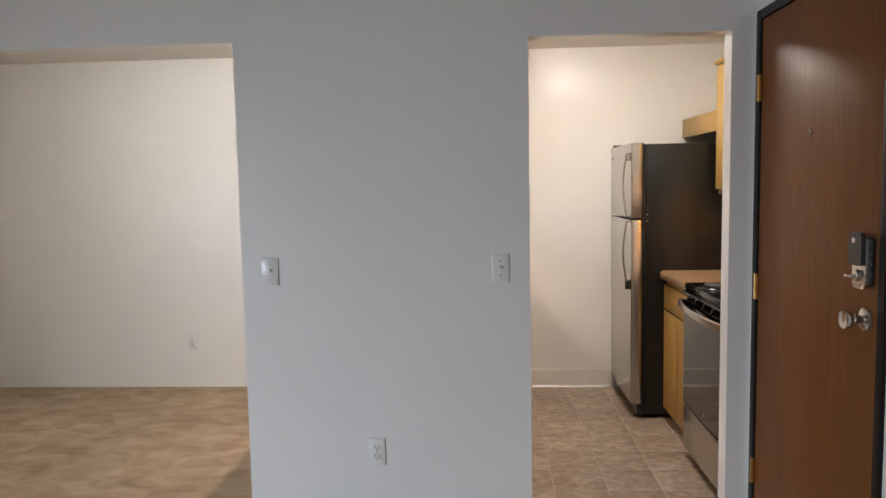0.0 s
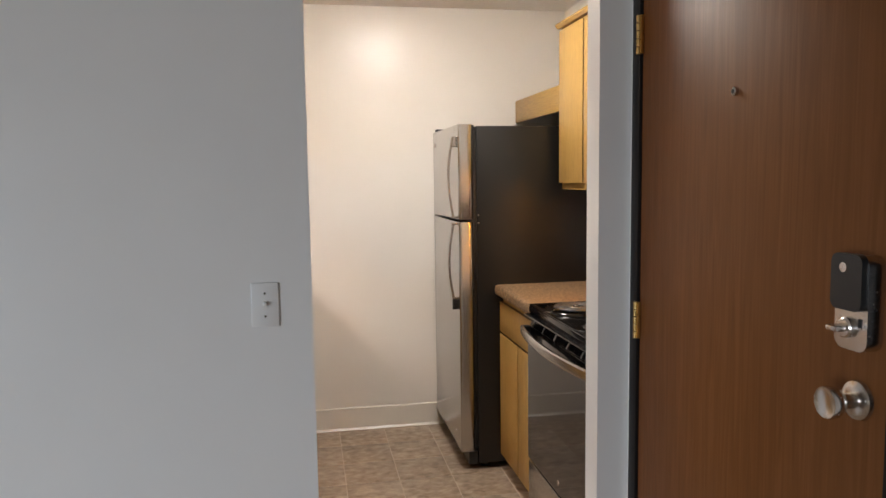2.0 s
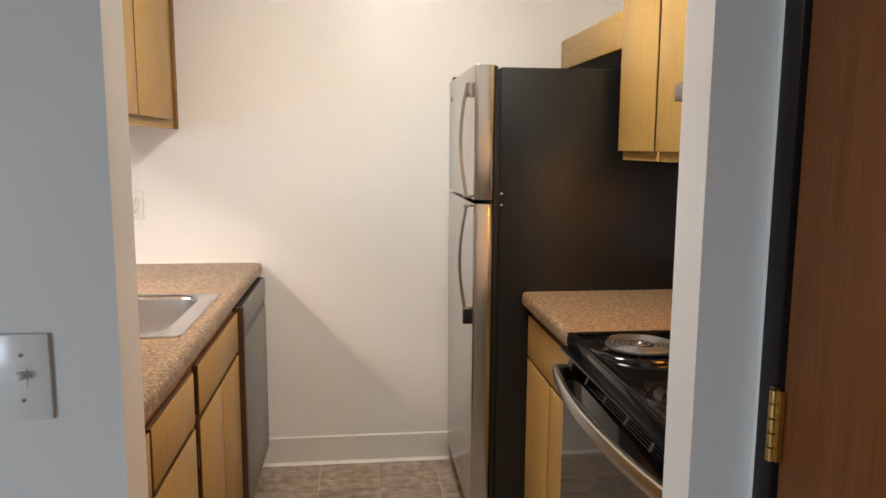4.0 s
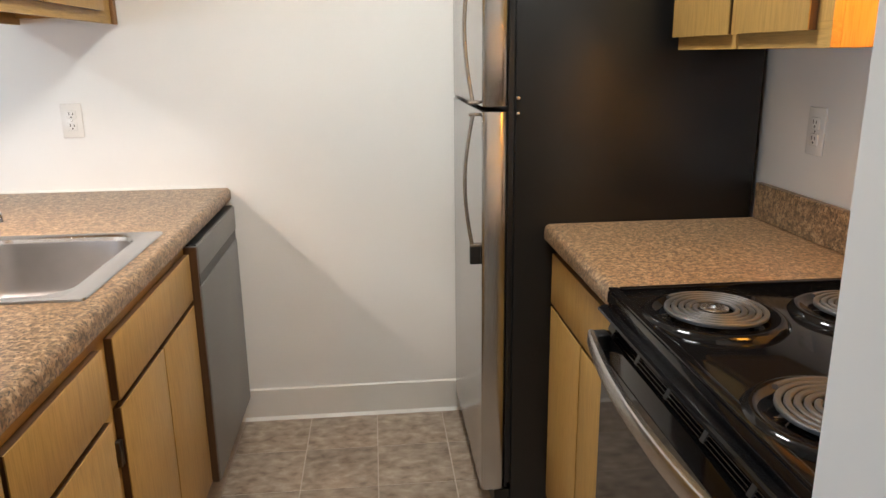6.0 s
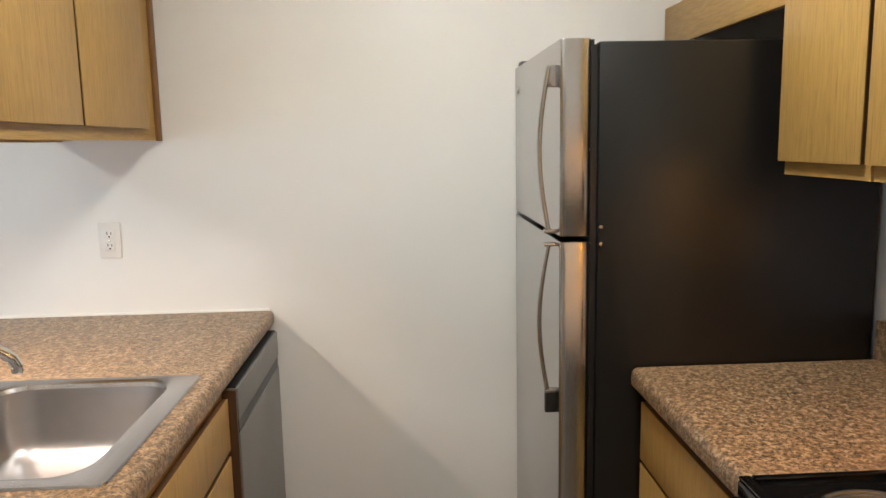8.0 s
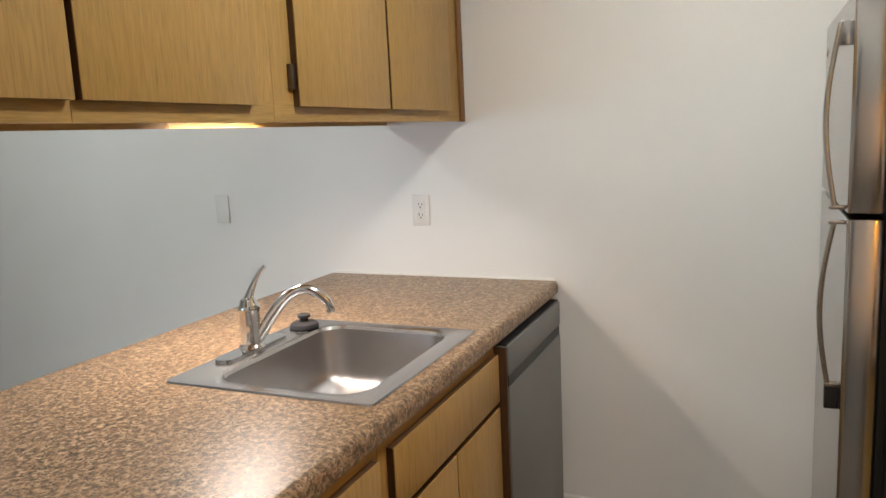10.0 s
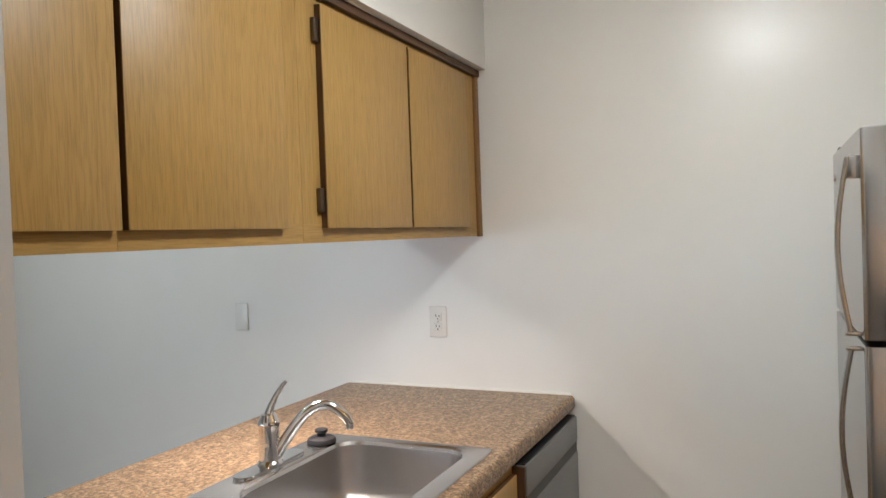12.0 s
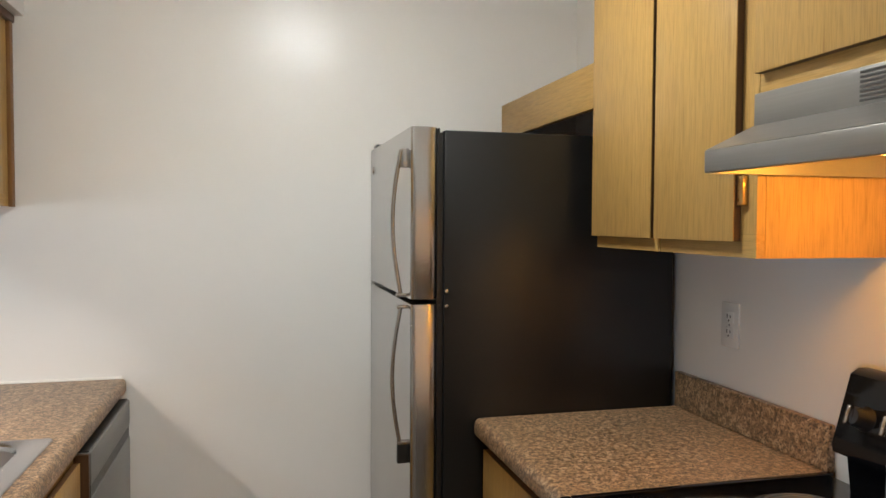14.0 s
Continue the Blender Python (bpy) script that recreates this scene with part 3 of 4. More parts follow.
def base_left():
    xf, xd0, xd1, xb = 0.060, 0.0605, 0.078, -0.56
    for y0, y1 in ((3.617, 4.419), (4.420, 5.092)):
        c = thing("base_cabinet", (-0.25, (y0 + y1) / 2, 0), "honey-oak laminate base cabinet under the peninsula counter", "cabinet", "base cabinets")
        panels(c, OAK, (("side_panel", (xb, xf - 0.019, y0, y0 + 0.016, 0.1, 0.868)), ("side_panel", (xb, xf - 0.019, y1 - 0.016, y1, 0.1, 0.868)), ("back_panel", (xb, xb + 0.012, y0 + 0.016, y1 - 0.016, 0.1, 0.868)), ("bottom_panel", (xb + 0.012, xf - 0.019, y0 + 0.016, y1 - 0.016, 0.1, 0.116))))
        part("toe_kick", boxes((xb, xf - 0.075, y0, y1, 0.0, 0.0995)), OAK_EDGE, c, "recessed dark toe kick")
        cuts = ((3.68, 3.985), (4.035, 4.378)) if y0 < 4 else ((4.475, 5.062),)
        edges = [y0, *(v for c2 in cuts for v in c2), y1]
        panels(c, OAK, [("frame_stile", (xf - 0.018, xf, edges[k], edges[k + 1], 0.1, 0.868)) for k in range(0, len(edges), 2)])
        panels(c, OAK_FLAT, [("frame_rail", (xf - 0.018, xf, a, b, za, zb)) for a, b in cuts for za, zb in ((0.1, 0.15), (0.68, 0.728), (0.832, 0.868))])
        for a, b in (((3.66, 4.002), (4.018, 4.397)) if y0 < 4 else ((4.455, 5.080),)):
            d = door_panel("drawer_front", c, xd0, xd1, a, b, 0.712, 0.846)
        for a, b in (((3.66, 4.002), (4.018, 4.397)) if y0 < 4 else ((4.455, 4.764), (4.771, 5.080))):
            d = door_panel("door", c, xd0, xd1, a, b, 0.13, 0.696)
            if a == 4.455:
                cabinet_hinge(d, xf, a - 0.004, 0.60, 1)
    single("knee_wall", boxes((xb - 0.016, xb - 0.001, FRONT_B + 0.001, BACK - 0.001, 0.006, 0.868)), PAINT, "off-white knee wall closing the back of the peninsula", "knee wall", "structure", at=(xb, 4.6, 0))


def base_right():
    xf, xd0, xd1, y0, y1 = 1.101, 1.1005, 1.082, 4.408, 5.0
    c = thing("base_cabinet", (1.4, 4.7, 0), "honey-oak laminate base cabinet between range and refrigerator", "cabinet", "base cabinets")
    ya, yb, xb = y0, y1 - 0.03, EAST - 0.003
    panels(c, OAK, (("side_panel", (xf + 0.019, xb, ya, ya + 0.016, 0.09, 0.868)), ("side_panel", (xf + 0.019, xb, yb - 0.016, yb, 0.09, 0.868)), ("back_panel", (xb - 0.012, xb, ya + 0.016, yb - 0.016, 0.09, 0.868)), ("bottom_panel", (xf + 0.019, xb - 0.012, ya + 0.016, yb - 0.016, 0.09, 0.106))))
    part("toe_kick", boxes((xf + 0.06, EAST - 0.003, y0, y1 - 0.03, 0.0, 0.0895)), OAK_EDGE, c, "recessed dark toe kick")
    panels(c, OAK, (("frame_stile", (xf, xf + 0.018, ya, ya + 0.035, 0.09, 0.868)), ("frame_stile", (xf, xf + 0.018, yb - 0.03, yb, 0.09, 0.868))))
    panels(c, OAK_FLAT, [("frame_rail", (xf, xf + 0.018, ya + 0.035, yb - 0.03, a, b)) for a, b in ((0.09, 0.13), (0.672, 0.715), (0.828, 0.868))])
    door_panel("drawer_front", c, xd1, xd0, y0 + 0.012, y1 - 0.032, 0.698, 0.842)
    door_panel("door", c, xd1, xd0, y0 + 0.012, 4.664, 0.085, 0.688)
    door_panel("door", c, xd1, xd0, 4.672, y1 - 0.032, 0.085, 0.688)


hanging_left()
hanging_right()
base_left()
base_right()


# ---- worktops ----
def nose(x, z, back, thick=0.038, drop=0.048, s=1):
    """Outline of a post-formed counter: rolled front edge at x, flat back."""
    out = [(back, z - thick), (back, z)]
    r = 0.017
    for k in range(7):
        a = radians(90 - 90 * k / 6)
        out.append((x - s * r + s * r * math.cos(a), z - r + r * math.sin(a)))
    for k in range(7):
        a = radians(-90 * k / 6)
        out.append((x - s * 0.010 + s * 0.010 * math.cos(a), z - drop + 0.010 + 0.010 * math.sin(a)))
    out += [(x - s * 0.03, z - drop), (x - s * 0.03, z - thick)]
    return out


SX0, SX1, SY0, SY1 = -0.500, 0.034, 4.460, 5.030
pen = thing("peninsula_worktop", (-0.37, 4.66, 0.876), "brown speckled granite-look laminate peninsula counter", "worktop")
ZC = CT_H
part("slab", extrude(nose(CT_FRONT, ZC, CT_BACK), "y", FRONT_B + 0.001, SY0 + 0.012), GRANITE, pen)
part("slab", extrude(nose(CT_FRONT, ZC, CT_BACK), "y", SY1 - 0.012, BACK - 0.001), GRANITE, pen)
part("slab", extrude(nose(CT_FRONT, ZC, SX1 - 0.012), "y", SY0 + 0.012, SY1 - 0.012), GRANITE, pen)
part("slab", boxes((CT_BACK, SX0 + 0.012, SY0 + 0.012, SY1 - 0.012, ZC - 0.038, ZC)), GRANITE, pen)
part("caulk", tube([(CT_BACK + 0.003, BACK - 0.003, ZC + 0.001), (CT_FRONT - 0.012, BACK - 0.003, ZC + 0.001)], 0.013, 0.012, 8), PAINT, pen, "white caulk line along the wall")

rw = thing("range_worktop", (1.37, 4.71, 0.876), "brown speckled laminate counter with a low backsplash beside the range", "worktop")
part("slab", extrude(nose(1.062, ZC, EAST - 0.001, s=-1), "y", 4.404, 4.984), GRANITE, rw)
part("backsplash", boxes((EAST - 0.022, EAST - 0.001, 4.404, 4.984, ZC + 0.0005, 1.022), bevel=0.004), GRANITE, rw)


# ---- sink ----
def loft(loops):
    bm = bmesh.new()
    rings = [[bm.verts.new(p) for p in ring] for ring in loops]
    n = len(rings[0])
    for a, b in zip(rings, rings[1:]):
        for k in range(n):
            bm.faces.new((a[k], a[(k + 1) % n], b[(k + 1) % n], b[k]))
    bm.faces.new(rings[-1])
    bmesh.ops.recalc_face_normals(bm, faces=bm.faces)
    return bm


def sink():
    s = thing("kitchen_sink", (-0.25, 4.75, 0.74), "single-bowl stainless steel drop-in sink in the peninsula counter", "sink")
    bx0, bx1, by0, by1 = -0.408, -0.026, 4.510, 5.002

    def ring(x0, x1, y0, y1, r, z):
        return [(x, y, z) for x, y in rounded(x0, x1, y0, y1, r)]
    loops = [ring(SX0, SX1, SY0, SY1, 0.014, ZC + 0.0005), ring(SX0 + 0.002, SX1 - 0.002, SY0 + 0.002, SY1 - 0.002, 0.014, ZC + 0.005), ring(SX0 + 0.011, SX1 - 0.011, SY0 + 0.011, SY1 - 0.011, 0.014, ZC + 0.0035),
             ring(bx0 - 0.012, bx1 + 0.012, by0 - 0.012, by1 + 0.012, 0.074, ZC + 0.003), ring(bx0 - 0.004, bx1 + 0.004, by0 - 0.004, by1 + 0.004, 0.072, ZC - 0.001), ring(bx0, bx1, by0, by1, 0.070, ZC - 0.010)]
    rim = bmesh.new()
    rings = [[rim.verts.new(p) for p in r] for r in loops]
    for a, b in zip(rings, rings[1:]):
        for k in range(len(a)):
            rim.faces.new((a[k], a[(k + 1) % len(a)], b[(k + 1) % len(a)], b[k]))
    bmesh.ops.recalc_face_normals(rim, faces=rim.faces)
    part("rim", rim, STEEL_FLAT, s)
    steps = [(0.0, 0.0100, 0.070), (0.004, 0.060, 0.070), (0.009, 0.115, 0.070)]
    for k in range(1, 7):
        q = radians(15 * k)
        steps.append((0.009 + 0.050 * (1 - math.cos(q)), 0.115 + 0.055 * math.sin(q), 0.070 - 0.004 * k))
    steps.append((0.110, 0.173, 0.040))
    part("bowl", loft([ring(bx0 + i, bx1 - i, by0 + i, by1 - i, q, ZC - d) for i, d, q in steps]), STEEL_BOWL, s)
    dr = part("drain", lathe([(0.020, 0.002), (0.036, 0.004), (0.043, 0.0025), (0.044, 0.0)], 32, at=(-0.22, 4.75, ZC - 0.1735)), CHROME, s)
    part("strainer", lathe([(0, 0.001), (0.020, 0.002), (0.021, 0.0)], 24, at=(-0.22, 4.75, ZC - 0.1740)), SLOT, dr)


def faucet():
    f = thing("faucet", (-0.456, 4.722, ZC + 0.004), "chrome single-lever kitchen faucet with a curved spout", "faucet")
    x, y, z = -0.456, 4.722, ZC + 0.004
    part("base_plate", extrude(rounded(x - 0.027, x + 0.027, y - 0.125, y + 0.125, 0.026), "z", z, z + 0.009), CHROME, f)
    part("foot", lathe([(0.034, 0.009), (0.030, 0.016), (0.026, 0.020)], 32, at=(x, y, z)), CHROME, f)
    part("body", lathe([(0.0275, 0.016), (0.0260, 0.06), (0.0255, 0.10), (0.027, 0.104), (0.027, 0.112), (0.024, 0.118), (0.019, 0.132), (0, 0.138)], 32, at=(x, y, z)), CHROME, f)
    pts = []
    for k in range(15):
        u = k / 14
        d = 0.018 + 0.178 * u
        h = 0.030 + 0.118 * math.sin(u * 2.35)
        pts.append((x + d * 0.86, y + d * 0.50, z + h))
    pts.append((pts[-1][0] + 0.006, pts[-1][1] + 0.004, pts[-1][2] - 0.018))
    sp = part("spout", tube(pts, 0.027, 0.027, 16, taper=[1.15 - 0.02 * k for k in range(len(pts))]), CHROME, f)
    e = Vector(pts[-1])
    part("aerator", lathe([(0.0105, -0.014), (0.0115, -0.012), (0.0115, 0.004)], 20, at=e), CHROME, sp)
    lv = [(x - 0.002, y, z + 0.122), (x + 0.006, y + 0.004, z + 0.150), (x + 0.018, y + 0.010, z + 0.178), (x + 0.034, y + 0.018, z + 0.204), (x + 0.043, y + 0.022, z + 0.214)]
    part("lever", tube(lv, 0.017, 0.020, 12, up=(1, 0, 0), taper=[1.4, 1.0, 0.72, 0.66, 0.5]), CHROME, f)
    part("button", lathe([(0, 0.0300), (0.005, 0.0295), (0.005, 0.025)], 14, "x", (x, y, z + 0.108)), SLOT, f)


def stopper():
    s = thing("sink_stopper", (-0.449, 4.945, ZC + 0.004), "black rubber sink stopper resting on the sink rim", "sink stopper")
    c = (-0.449, 4.945, ZC + 0.0045)
    part("disc", lathe([(0, 0.0), (0.040, 0.0), (0.041, 0.004), (0.038, 0.012), (0.028, 0.017), (0, 0.018)], 36, at=c), RUBBER, s)
    part("grip", lathe([(0.012, 0.017), (0.012, 0.026), (0.018, 0.029), (0.018, 0.036), (0.015, 0.038), (0, 0.038)], 28, at=c), RUBBER, s)


sink()
faucet()
stopper()


# ---- dishwasher ----
def dishwasher():
    d = thing("dishwasher", (-0.2, 5.38, 0), "grey built-in dishwasher with a recessed pull under the counter end", "dishwasher")
    y0, y1, xf = 5.106, 5.672, 0.098
    part("tub", boxes((-0.52, 0.03, y0 + 0.01, y1 - 0.006, 0.10, 0.862)), BLACK, d)
    part("door_panel", boxes((0.031, xf, y0, y1, 0.115, 0.745), bevel=0.004), GREY, d)
    part("control_panel", boxes((0.031, xf, y0, y1, 0.778, 0.862), bevel=0.004), GREY, d)
    part("top_strip", boxes((0.033, xf - 0.006, y0 + 0.004, y1 - 0.004, 0.8622, 0.8660)), BLACK, d, "black top edge with buttons")
    part("handle_recess", boxes((0.031, xf - 0.003, y0 + 0.003, y1 - 0.003, 0.744, 0.779)), BLACK, d, "dark recessed pull")
    part("side_edge", boxes((0.033, xf - 0.004, y0 - 0.010, y0 - 0.0003, 0.118, 0.860)), OAK_EDGE, d, "brown door edge")
    for k in range(6):
        part("button", boxes((0.050, 0.068, y0 + 0.10 + k * 0.075, y0 + 0.135 + k * 0.075, 0.866, 0.8685), bevel=0.001), NICKEL, d)
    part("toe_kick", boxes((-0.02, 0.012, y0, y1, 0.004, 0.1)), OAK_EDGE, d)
    part("filler", boxes((0.0, 0.052, y1 + 0.002, BACK - 0.001, 0.10, 0.862)), BASE, d)


dishwasher()


# ---- refrigerator ----
def door_skin(x0, x1, y0, y1, z0, z1):
    """A door wrapped in sheet steel: round front corners and side edges that bow and turn in towards the gasket."""
    near = [(x1, y0 + 0.014)]
    for k in range(17):
        u = (k / 16) ** 2
        near.append((x1 - 0.003 - (x1 - x0 - 0.013) * u, y0 + 0.009 * (1 - u) ** 7 + 0.0015 * u))
    for k in range(1, 7):
        a = radians(15 * k)
        near.append((x0 + 0.010 - 0.010 * math.sin(a), y0 + 0.0115 - 0.010 * math.cos(a)))
    far = [(x, y0 + y1 - y) for x, y in reversed(near)]
    bm = extrude(near + far, "z", z0, z1)
    rim = [e for e in bm.edges if abs(e.verts[0].co.z - e.verts[1].co.z) < 1e-6]
    bmesh.ops.bevel(bm, geom=rim, offset=0.0025, segments=2, affect="EDGES", profile=0.5)
    return bm


def fridge():
    f = thing("refrigerator", (1.3, 5.33, 0), "stainless top-freezer refrigerator with black sides", "refrigerator")
    y0, y1, xf, xb = 4.992, 5.695, 0.890, 0.962
    part("case", boxes((0.978, 1.655, y0, y1, 0.03, 1.684), bevel=0.004), CASE, f, "textured black steel case")
    part("gasket", boxes((xb, 0.9775, y0 + 0.012, y1 - 0.012, 0.11, 1.678)), BLACK, f)
    for nm, z0, z1 in (("freezer_door", 1.241, 1.692), ("fresh_food_door", 0.095, 1.228)):
        d = part(nm, door_skin(xf, xb - 0.001, y0 + 0.001, y1, z0, z1), STEEL, f, "brushed stainless door")
        part("edge_cap", boxes((xb - 0.0009, xb + 0.006, y0 + 0.008, y0 + 0.020, z0 + 0.003, z1 - 0.003)), BLACK, d)
        yh = y0 + 0.034
        if z0 > 1:
            a, b = z1 - 0.060, z0 + 0.010
        else:
            a, b = z1 - 0.008, z0 + 0.752
        pts = []
        for k in range(17):
            u = k / 16
            bow = 0.022 + 0.022 * math.sin(math.pi * u)
            pts.append((xf - bow, yh, a + (b - a) * u))
        h = part("handle", tube(pts, 0.017, 0.012, 12, up=(1, 0, 0), power=3), STEEL, d, "bowed metal handle")
        if z0 > 1:
            part("bracket", boxes((xf - 0.024, xf, yh - 0.007, yh + 0.007, a - 0.046, a + 0.004), bevel=0.002), STEEL, h)
            part("bracket", boxes((xf - 0.034, xf, yh - 0.009, yh + 0.009, b - 0.004, b + 0.005), bevel=0.003), NICKEL, h)
        else:
            part("bracket", boxes((xf - 0.034, xf, yh - 0.009, yh + 0.009, a - 0.005, a + 0.004), bevel=0.003), NICKEL, h)
            part("end_cap", boxes((xf - 0.030, xf, yh - 0.009, yh + 0.009, b - 0.044, b + 0.008), bevel=0.003), BLACK, h, "black handle end")
            part("bracket", boxes((xf - 0.032, xf, yh - 0.010, yh + 0.010, b + 0.008, b + 0.016), bevel=0.002), NICKEL, h)
    part("hinge_cap", boxes((0.90, 1.02, y1 - 0.06, y1 - 0.01, 1.693, 1.710), bevel=0.004), BLACK, f)
    part("badge", lathe([(0, -0.003), (0.013, -0.0025), (0.014, 0.0)], 24, "x", (xf, y1 - 0.05, 1.62)), NICKEL, f)
    part("kick_grille", boxes((0.93, 0.975, y0 + 0.01, y1 - 0.01, 0.025, 0.088)), BLACK, f)
    for z in (1.222, 1.262):
        part("hinge_screw", lathe([(0, -0.004), (0.005, -0.003), (0.006, 0.0)], 14, "y", (0.985, y0, z)), NICKEL, f)
    for x in (1.02, 1.60):
        for y in (y0 + 0.06, y1 - 0.06):
            part("foot", lathe([(0.018, 0.0), (0.018, 0.031)], 16, at=(x, y, 0)), BLACK, f)


fridge()


# ---- range ----
def burner(parent, x, y, z, r):
    pan = part("drip_pan", lathe([(0.0, 0.0012), (r * 0.50, 0.0014), (r * 0.80, 0.0022), (r + 0.004, 0.0052), (r + 0.010, 0.0105), (r + 0.017, 0.0118), (r + 0.023, 0.0100), (r + 0.028, 0.0050), (r + 0.031, 0.0005)], 56, at=(x, y, z)), ENAMEL, parent, "glossy black drip bowl")
    pts = []
    turns = 5 if r > 0.085 else 4
    r0 = 0.031
    steps = turns * 40
    for k in range(steps + 1):
        a = 2 * math.pi * k / 40
        q = r0 + (r - 0.004 - r0) * k / steps
        pts.append((x + q * math.cos(a + 2.2), y + q * math.sin(a + 2.2), z + 0.0165))
    part("coil", tube(pts, 0.0100, 0.008, 8, power=3), COIL, pan, "dark spiral heating coil")
    part("hub", lathe([(0, 0.0262), (0.0055, 0.0258), (0.0062, 0.0212), (0.012, 0.0206), (0.022, 0.0212), (0.0245, 0.0200), (0.025, 0.012)], 32, at=(x, y, z)), HUB, pan, "bright round hub")
    for k in range(3):
        a = radians(90 + 120 * k)
        ob = part("coil_support", boxes((-0.002, 0.002, 0.018, r, 0.006, 0.0123)), NICKEL, pan)
        for v in ob.data.vertices:
            w = v.co + BASES[parent.name]
            v.co = Vector((x + w.x * math.cos(a) - w.y * math.sin(a), y + w.x * math.sin(a) + w.y * math.cos(a), z + w.z)) - BASES[parent.name]


def cook_range():
    y0, y1, xf, xb, zt = 3.640, 4.399, 1.045, 1.655, 0.924
    r = thing("electric_range", (1.35, 4.02, 0), "black and stainless freestanding electric coil range", "range")
    part("body", boxes((xf + 0.045, xb, y0 + 0.003, y1 - 0.003, 0.03, 0.892)), BLACK, r)
    top = part("cooktop", boxes((xf + 0.006, xb, y0, y1, 0.893, zt), bevel=0.007), ENAMEL, r, "glossy black enamel cooktop")
    part("lip", boxes((xf + 0.008, xf + 0.028, y0 + 0.002, y1 - 0.002, zt - 0.001, zt + 0.005), bevel=0.002), ENAMEL, top)
    part("lip", boxes((xf + 0.030, xb, y1 - 0.016, y1 - 0.001, zt - 0.001, zt + 0.005), bevel=0.002), ENAMEL, top)
    part("lip", boxes((xf + 0.030, xb, y0 + 0.001, y0 + 0.016, zt - 0.001, zt + 0.005), bevel=0.002), ENAMEL, top)
    burner(r, 1.184, 4.216, zt, 0.094)
    burner(r, 1.440, 4.200, zt, 0.082)
    burner(r, 1.180, 3.842, zt, 0.094)
    burner(r, 1.440, 3.842, zt, 0.094)
    part("bezel", extrude([(xf + 0.0055, 0.893), (xf - 0.010, 0.889), (xf - 0.011, 0.884), (xf - 0.006, 0.879), (xf + 0.022, 0.879), (xf + 0.022, 0.8925)], "y", y0 + 0.001, y1 - 0.001), ENAMEL, top, "rolled front edge of the cooktop")
    vent = part("vent_panel", extrude([(xf + 0.026, 0.8785), (xf + 0.010, 0.843), (xf + 0.044, 0.843), (xf + 0.044, 0.8785)], "y", y0 + 0.006, y1 - 0.006), BLACK, r)
    for g in range(5):
        ga, gb = y0 + 0.050 + g * 0.134, y0 + 0.170 + g * 0.134
        for k in range(6):
            q = k / 5
            x, z = xf + 0.010 + 0.014 * q, 0.8455 + 0.030 * q
            part("vent_slat", extrude([(x - 0.006, z - 0.001), (x - 0.006, z + 0.001), (x + 0.004, z + 0.0035), (x + 0.004, z + 0.0010)], "y", ga, gb), ENAMEL, vent)
        for y in (ga - 0.0075, gb + 0.0015):
            part("vent_rib", extrude([(xf + 0.003, 0.8432), (xf + 0.020, 0.8782), (xf + 0.030, 0.8782), (xf + 0.014, 0.8432)], "y", y, y + 0.006), BLACK, vent)
    dr = part("oven_door", boxes((xf, xf + 0.044, y0 + 0.006, y1 - 0.006, 0.288, 0.842), bevel=0.006), ENAMEL, r, "black glass oven door")
    part("glass_front", boxes((xf - 0.0012, xf + 0.0002, y0 + 0.014, y1 - 0.014, 0.300, 0.790)), GLASS, dr)
    pts = []
    for k in range(25):
        u = k / 24
        pts.append((xf - 0.024 - 0.034 * math.sin(math.pi * u) ** 0.9, y0 + 0.010 + (y1 - y0 - 0.020) * u, 0.826))
    h = part("handle", tube(pts, 0.016, 0.038, 12, power=4), STEEL_FLAT, dr, "bowed stainless handle")
    for y in (y0 + 0.030, y1 - 0.030):
        part("bracket", boxes((xf - 0.024, xf + 0.004, y - 0.018, y + 0.018, 0.812, 0.846), bevel=0.004), BLACK, h)
    part("storage_drawer", boxes((xf + 0.002, xf + 0.044, y0 + 0.006, y1 - 0.006, 0.050, 0.280), bevel=0.006), STEEL_FLAT, r, "stainless storage drawer")
    part("badge", lathe([(0, -0.0025), (0.010, -0.002), (0.011, 0.0)], 20, "x", (xf - 0.001, 4.02, 0.335)), NICKEL, dr)
    part("riser", extrude([(xb - 0.040, zt - 0.01), (xb - 0.052, 1.005), (xb, 1.005), (xb, zt - 0.01)], "y", y0 + 0.06, 4.295), ENAMEL, r)
    bg = part("backguard", extrude([(xb - 0.075, 1.005), (xb - 0.078, 1.020), (xb - 0.038, 1.155), (xb - 0.020, 1.165), (xb, 1.165), (xb, 1.005)], "y", y0 + 0.05, 4.305), ENAMEL, r, "black slanted control panel")
    tilt = Matrix.Rotation(math.atan2(0.040, 0.135), 4, "Y")
    for y in (4.245, 4.165, 3.835, 3.755):
        kb = part("knob", lathe([(0, -0.034), (0.016, -0.034), (0.018, -0.030), (0.019, -0.008), (0.024, 0.0)], 24, "x", (0, 0, 0)), BLACK, bg, "black control knob")
        base = BASES[bg.name]
        place = Matrix.Translation(Vector((xb - 0.060, y, 1.082)) - base) @ tilt
        for v in kb.data.vertices:
            v.co = place @ (v.co + base)
        gr = part("grip", boxes((-0.046, -0.032, -0.005, 0.005, -0.018, 0.018), bevel=0.003), NICKEL, kb)
        for v in gr.data.vertices:
            v.co = place @ (v.co + base)
    for x in (xf + 0.08, xb - 0.05):
        for y in (y0 + 0.05, y1 - 0.05):
            part("foot", lathe([(0.016, 0.0), (0.016, 0.035)], 14, at=(x, y, 0)), BLACK, r)


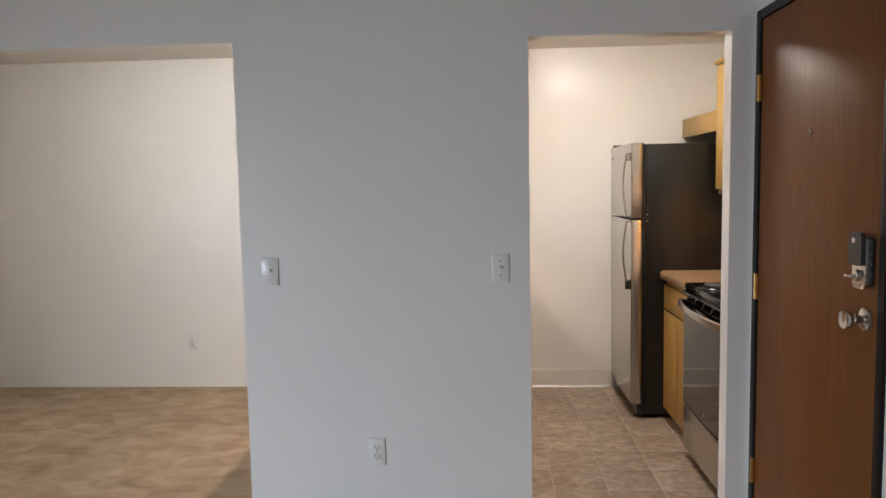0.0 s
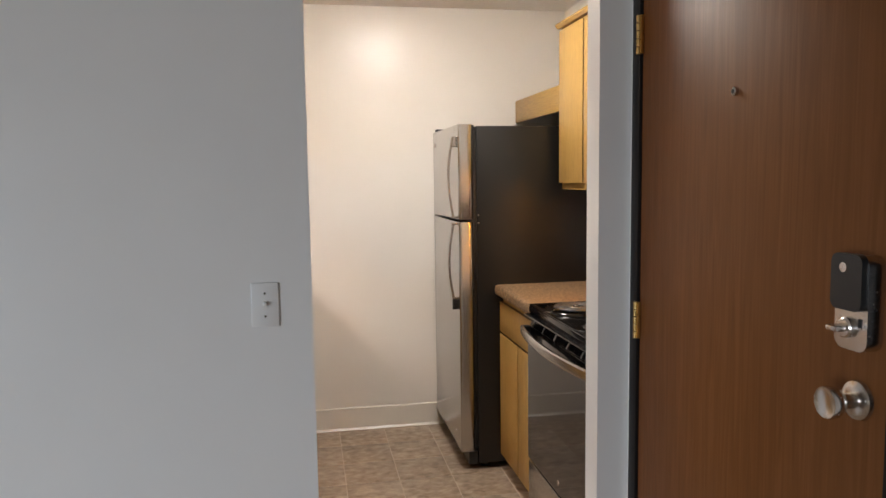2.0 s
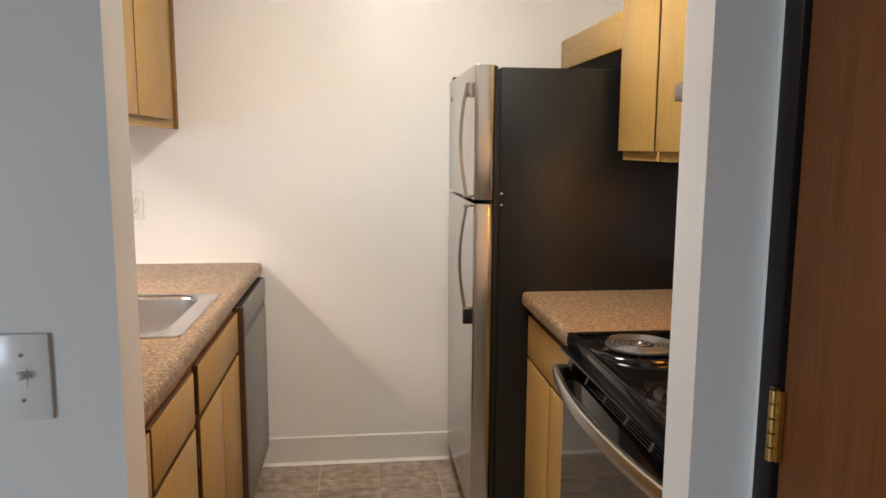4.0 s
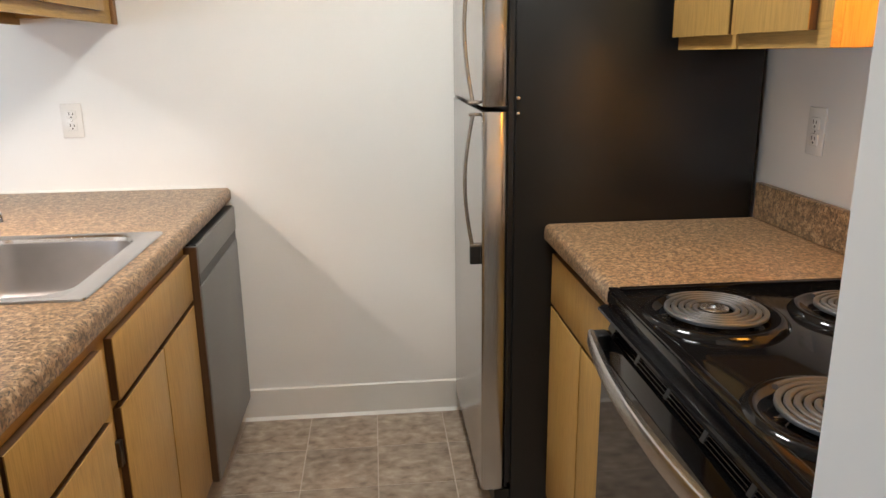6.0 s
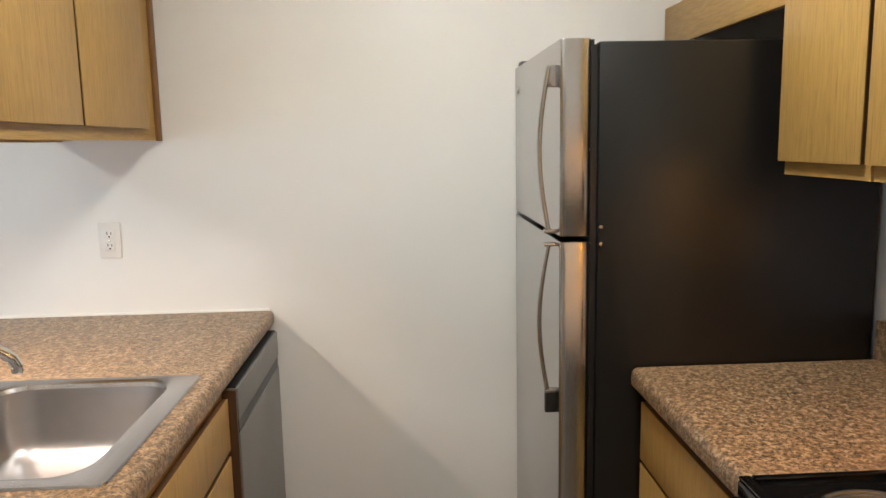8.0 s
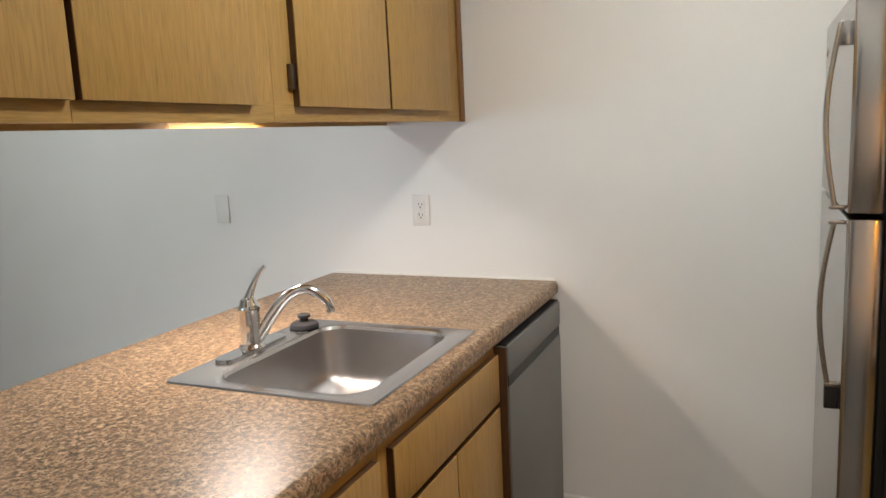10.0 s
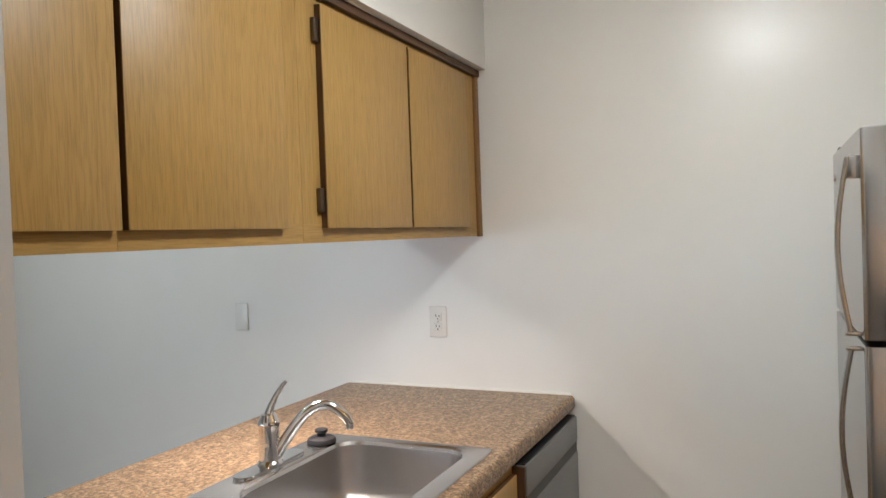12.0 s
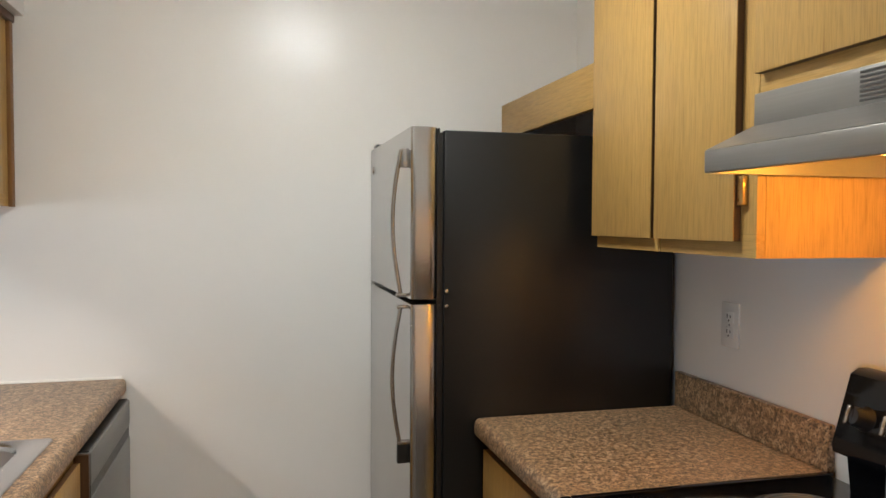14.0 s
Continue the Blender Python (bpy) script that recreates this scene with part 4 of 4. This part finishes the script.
def hood():
    y0, y1, xb = 3.648, 4.279, EAST - 0.002
    h = thing("range_hood", (1.48, 3.96, 1.54), "grey metal under-cabinet range hood with its lamp on", "range hood")
    part("upper_panel", boxes((1.368, xb, y0, y1, 1.617, 1.6755), bevel=0.002), HOOD, h)
    part("canopy", extrude([(1.366, 1.618), (1.272, 1.573), (1.270, 1.5725), (1.285, 1.569), (1.372, 1.610), (xb, 1.610), (xb, 1.6165)], "y", y0, y1), HOOD, h)
    part("lip", boxes((1.268, 1.284, y0, y1, 1.532, 1.572), bevel=0.003), HOOD, h, "brighter front lip")
    part("side", extrude([(1.284, 1.532), (1.284, 1.570), (1.370, 1.609), (xb, 1.609), (xb, 1.532)], "y", y1 - 0.006, y1), HOOD, h)
    part("side", extrude([(1.284, 1.532), (1.284, 1.570), (1.370, 1.609), (xb, 1.609), (xb, 1.532)], "y", y0, y0 + 0.006), HOOD, h)
    part("filter", boxes((1.42, xb - 0.02, y0 + 0.02, 3.86, 1.560, 1.572)), HOOD, h)
    for k in range(7):
        part("vent_slot", boxes((1.3665, 1.3690, 3.86, 4.04, 1.624 + k * 0.007, 1.6275 + k * 0.007)), SLOT, h)
    part("lamp_lens", boxes((1.40, 1.53, 3.92, 4.13, 1.556, 1.600), bevel=0.008), LAMP_HOOD, h, "glowing warm lamp cover")
    part("switch", boxes((1.2655, 1.268, 3.70, 3.72, 1.553, 1.567)), BLACK, h)


cook_range()
hood()


# ---- lamps ----
def dome_lamp(name, at, r, depth, lens, label, category="ceiling light"):
    l = thing(name, at, label, category)
    part("pan", lathe([(0, 0), (r * 1.04, 0), (r * 1.04, -0.018), (r * 0.98, -0.022)], 48, at=at), PLATE, l)
    prof = [(r * math.cos(radians(a)), -0.020 - depth * math.sin(radians(a))) for a in range(0, 91, 9)]
    part("shade", lathe(prof, 48, at=at), lens, l, "glowing white glass dome")
    part("finial", lathe([(0.004, -0.018 - depth), (0.010, -0.022 - depth), (0.008, -0.030 - depth), (0, -0.035 - depth)], 20, at=at), NICKEL, l)
    return l


dome_lamp("ceiling_light", (0.69, 4.58, TOP), 0.165, 0.058, LAMP_CEIL, "lit white glass dome light on the kitchen ceiling")
dome_lamp("ceiling_light", (-1.92, 4.45, TOP), 0.085, 0.060, LAMP_NOOK, "lit white glass dome light on the nook ceiling")


def cabinet_bar():
    """A slim bar light screwed under the cabinet bottom, behind the face frame."""
    l = thing("under_cabinet_light", (-0.52, 4.80, 1.5449), "lit slim bar light under the hanging cabinet", "cabinet light")
    part("housing", boxes((-0.551, -0.455, 4.560, 4.985, 1.509, 1.5447), bevel=0.003), PLATE, l)
    part("lens", extrude(rounded(-0.522, -0.501, 4.620, 4.945, 0.009), "z", 1.5065, 1.5085), LAMP_UNDER, l, "glowing white lens")
    part("end_cap", boxes((-0.549, -0.457, 4.545, 4.5598, 1.512, 1.5447), bevel=0.003), BRONZE, l)
    part("switch", boxes((-0.475, -0.466, 4.575, 4.593, 1.504, 1.5092)), BLACK, l)


cabinet_bar()


# ---- the living-room window ----
w = thing("window_1", (WEST, -0.6, WZ0), "white framed living-room window letting in daylight", "window", kind="structure")
A, B = WEST - 0.10, WEST - 0.07
part("window_frame", boxes((A, B, WY0, WY0 + 0.05, WZ0, WZ1), (A, B, WY1 - 0.05, WY1, WZ0, WZ1), (A, B, WY0 + 0.05, WY1 - 0.05, WZ0, WZ0 + 0.05), (A, B, WY0 + 0.05, WY1 - 0.05, WZ1 - 0.05, WZ1)), PLATE, w)
part("mullion", boxes((A, B, -0.63, -0.57, WZ0 + 0.05, WZ1 - 0.05)), PLATE, w)


# ---- kitchen floor tiles ----
fl = single("floor_kitchen", boxes((CT_BACK + 0.1, EAST, FRONT + 0.05, BACK, -0.05, -0.0015)), GROUT, "brown mottled stone-look vinyl tile floor", "floor", "structure")
TX, TY, TX0, TY0, GAP = 0.256, 0.254, 0.577, 5.458, 0.0040
tile_mesh = mesh_of("tile", boxes((-TX / 2 + GAP / 2, TX / 2 - GAP / 2, -TY / 2 + GAP / 2, TY / 2 - GAP / 2, -0.006, 0.0), bevel=0.0012), TILE)
for i in range(-3, 5):
    for j in range(-8, 2):
        cx, cy = TX0 + (i + 0.5) * TX, TY0 + (j - 0.5) * TY
        if cx - TX / 2 < -0.10 or cx + TX / 2 > EAST + TX or cy - TY / 2 > BACK or cy + TY / 2 < FRONT + 0.06:
            continue
        t = new("tile", tile_mesh)
        t.location = (cx, cy, 0.0)
        t.parent = fl
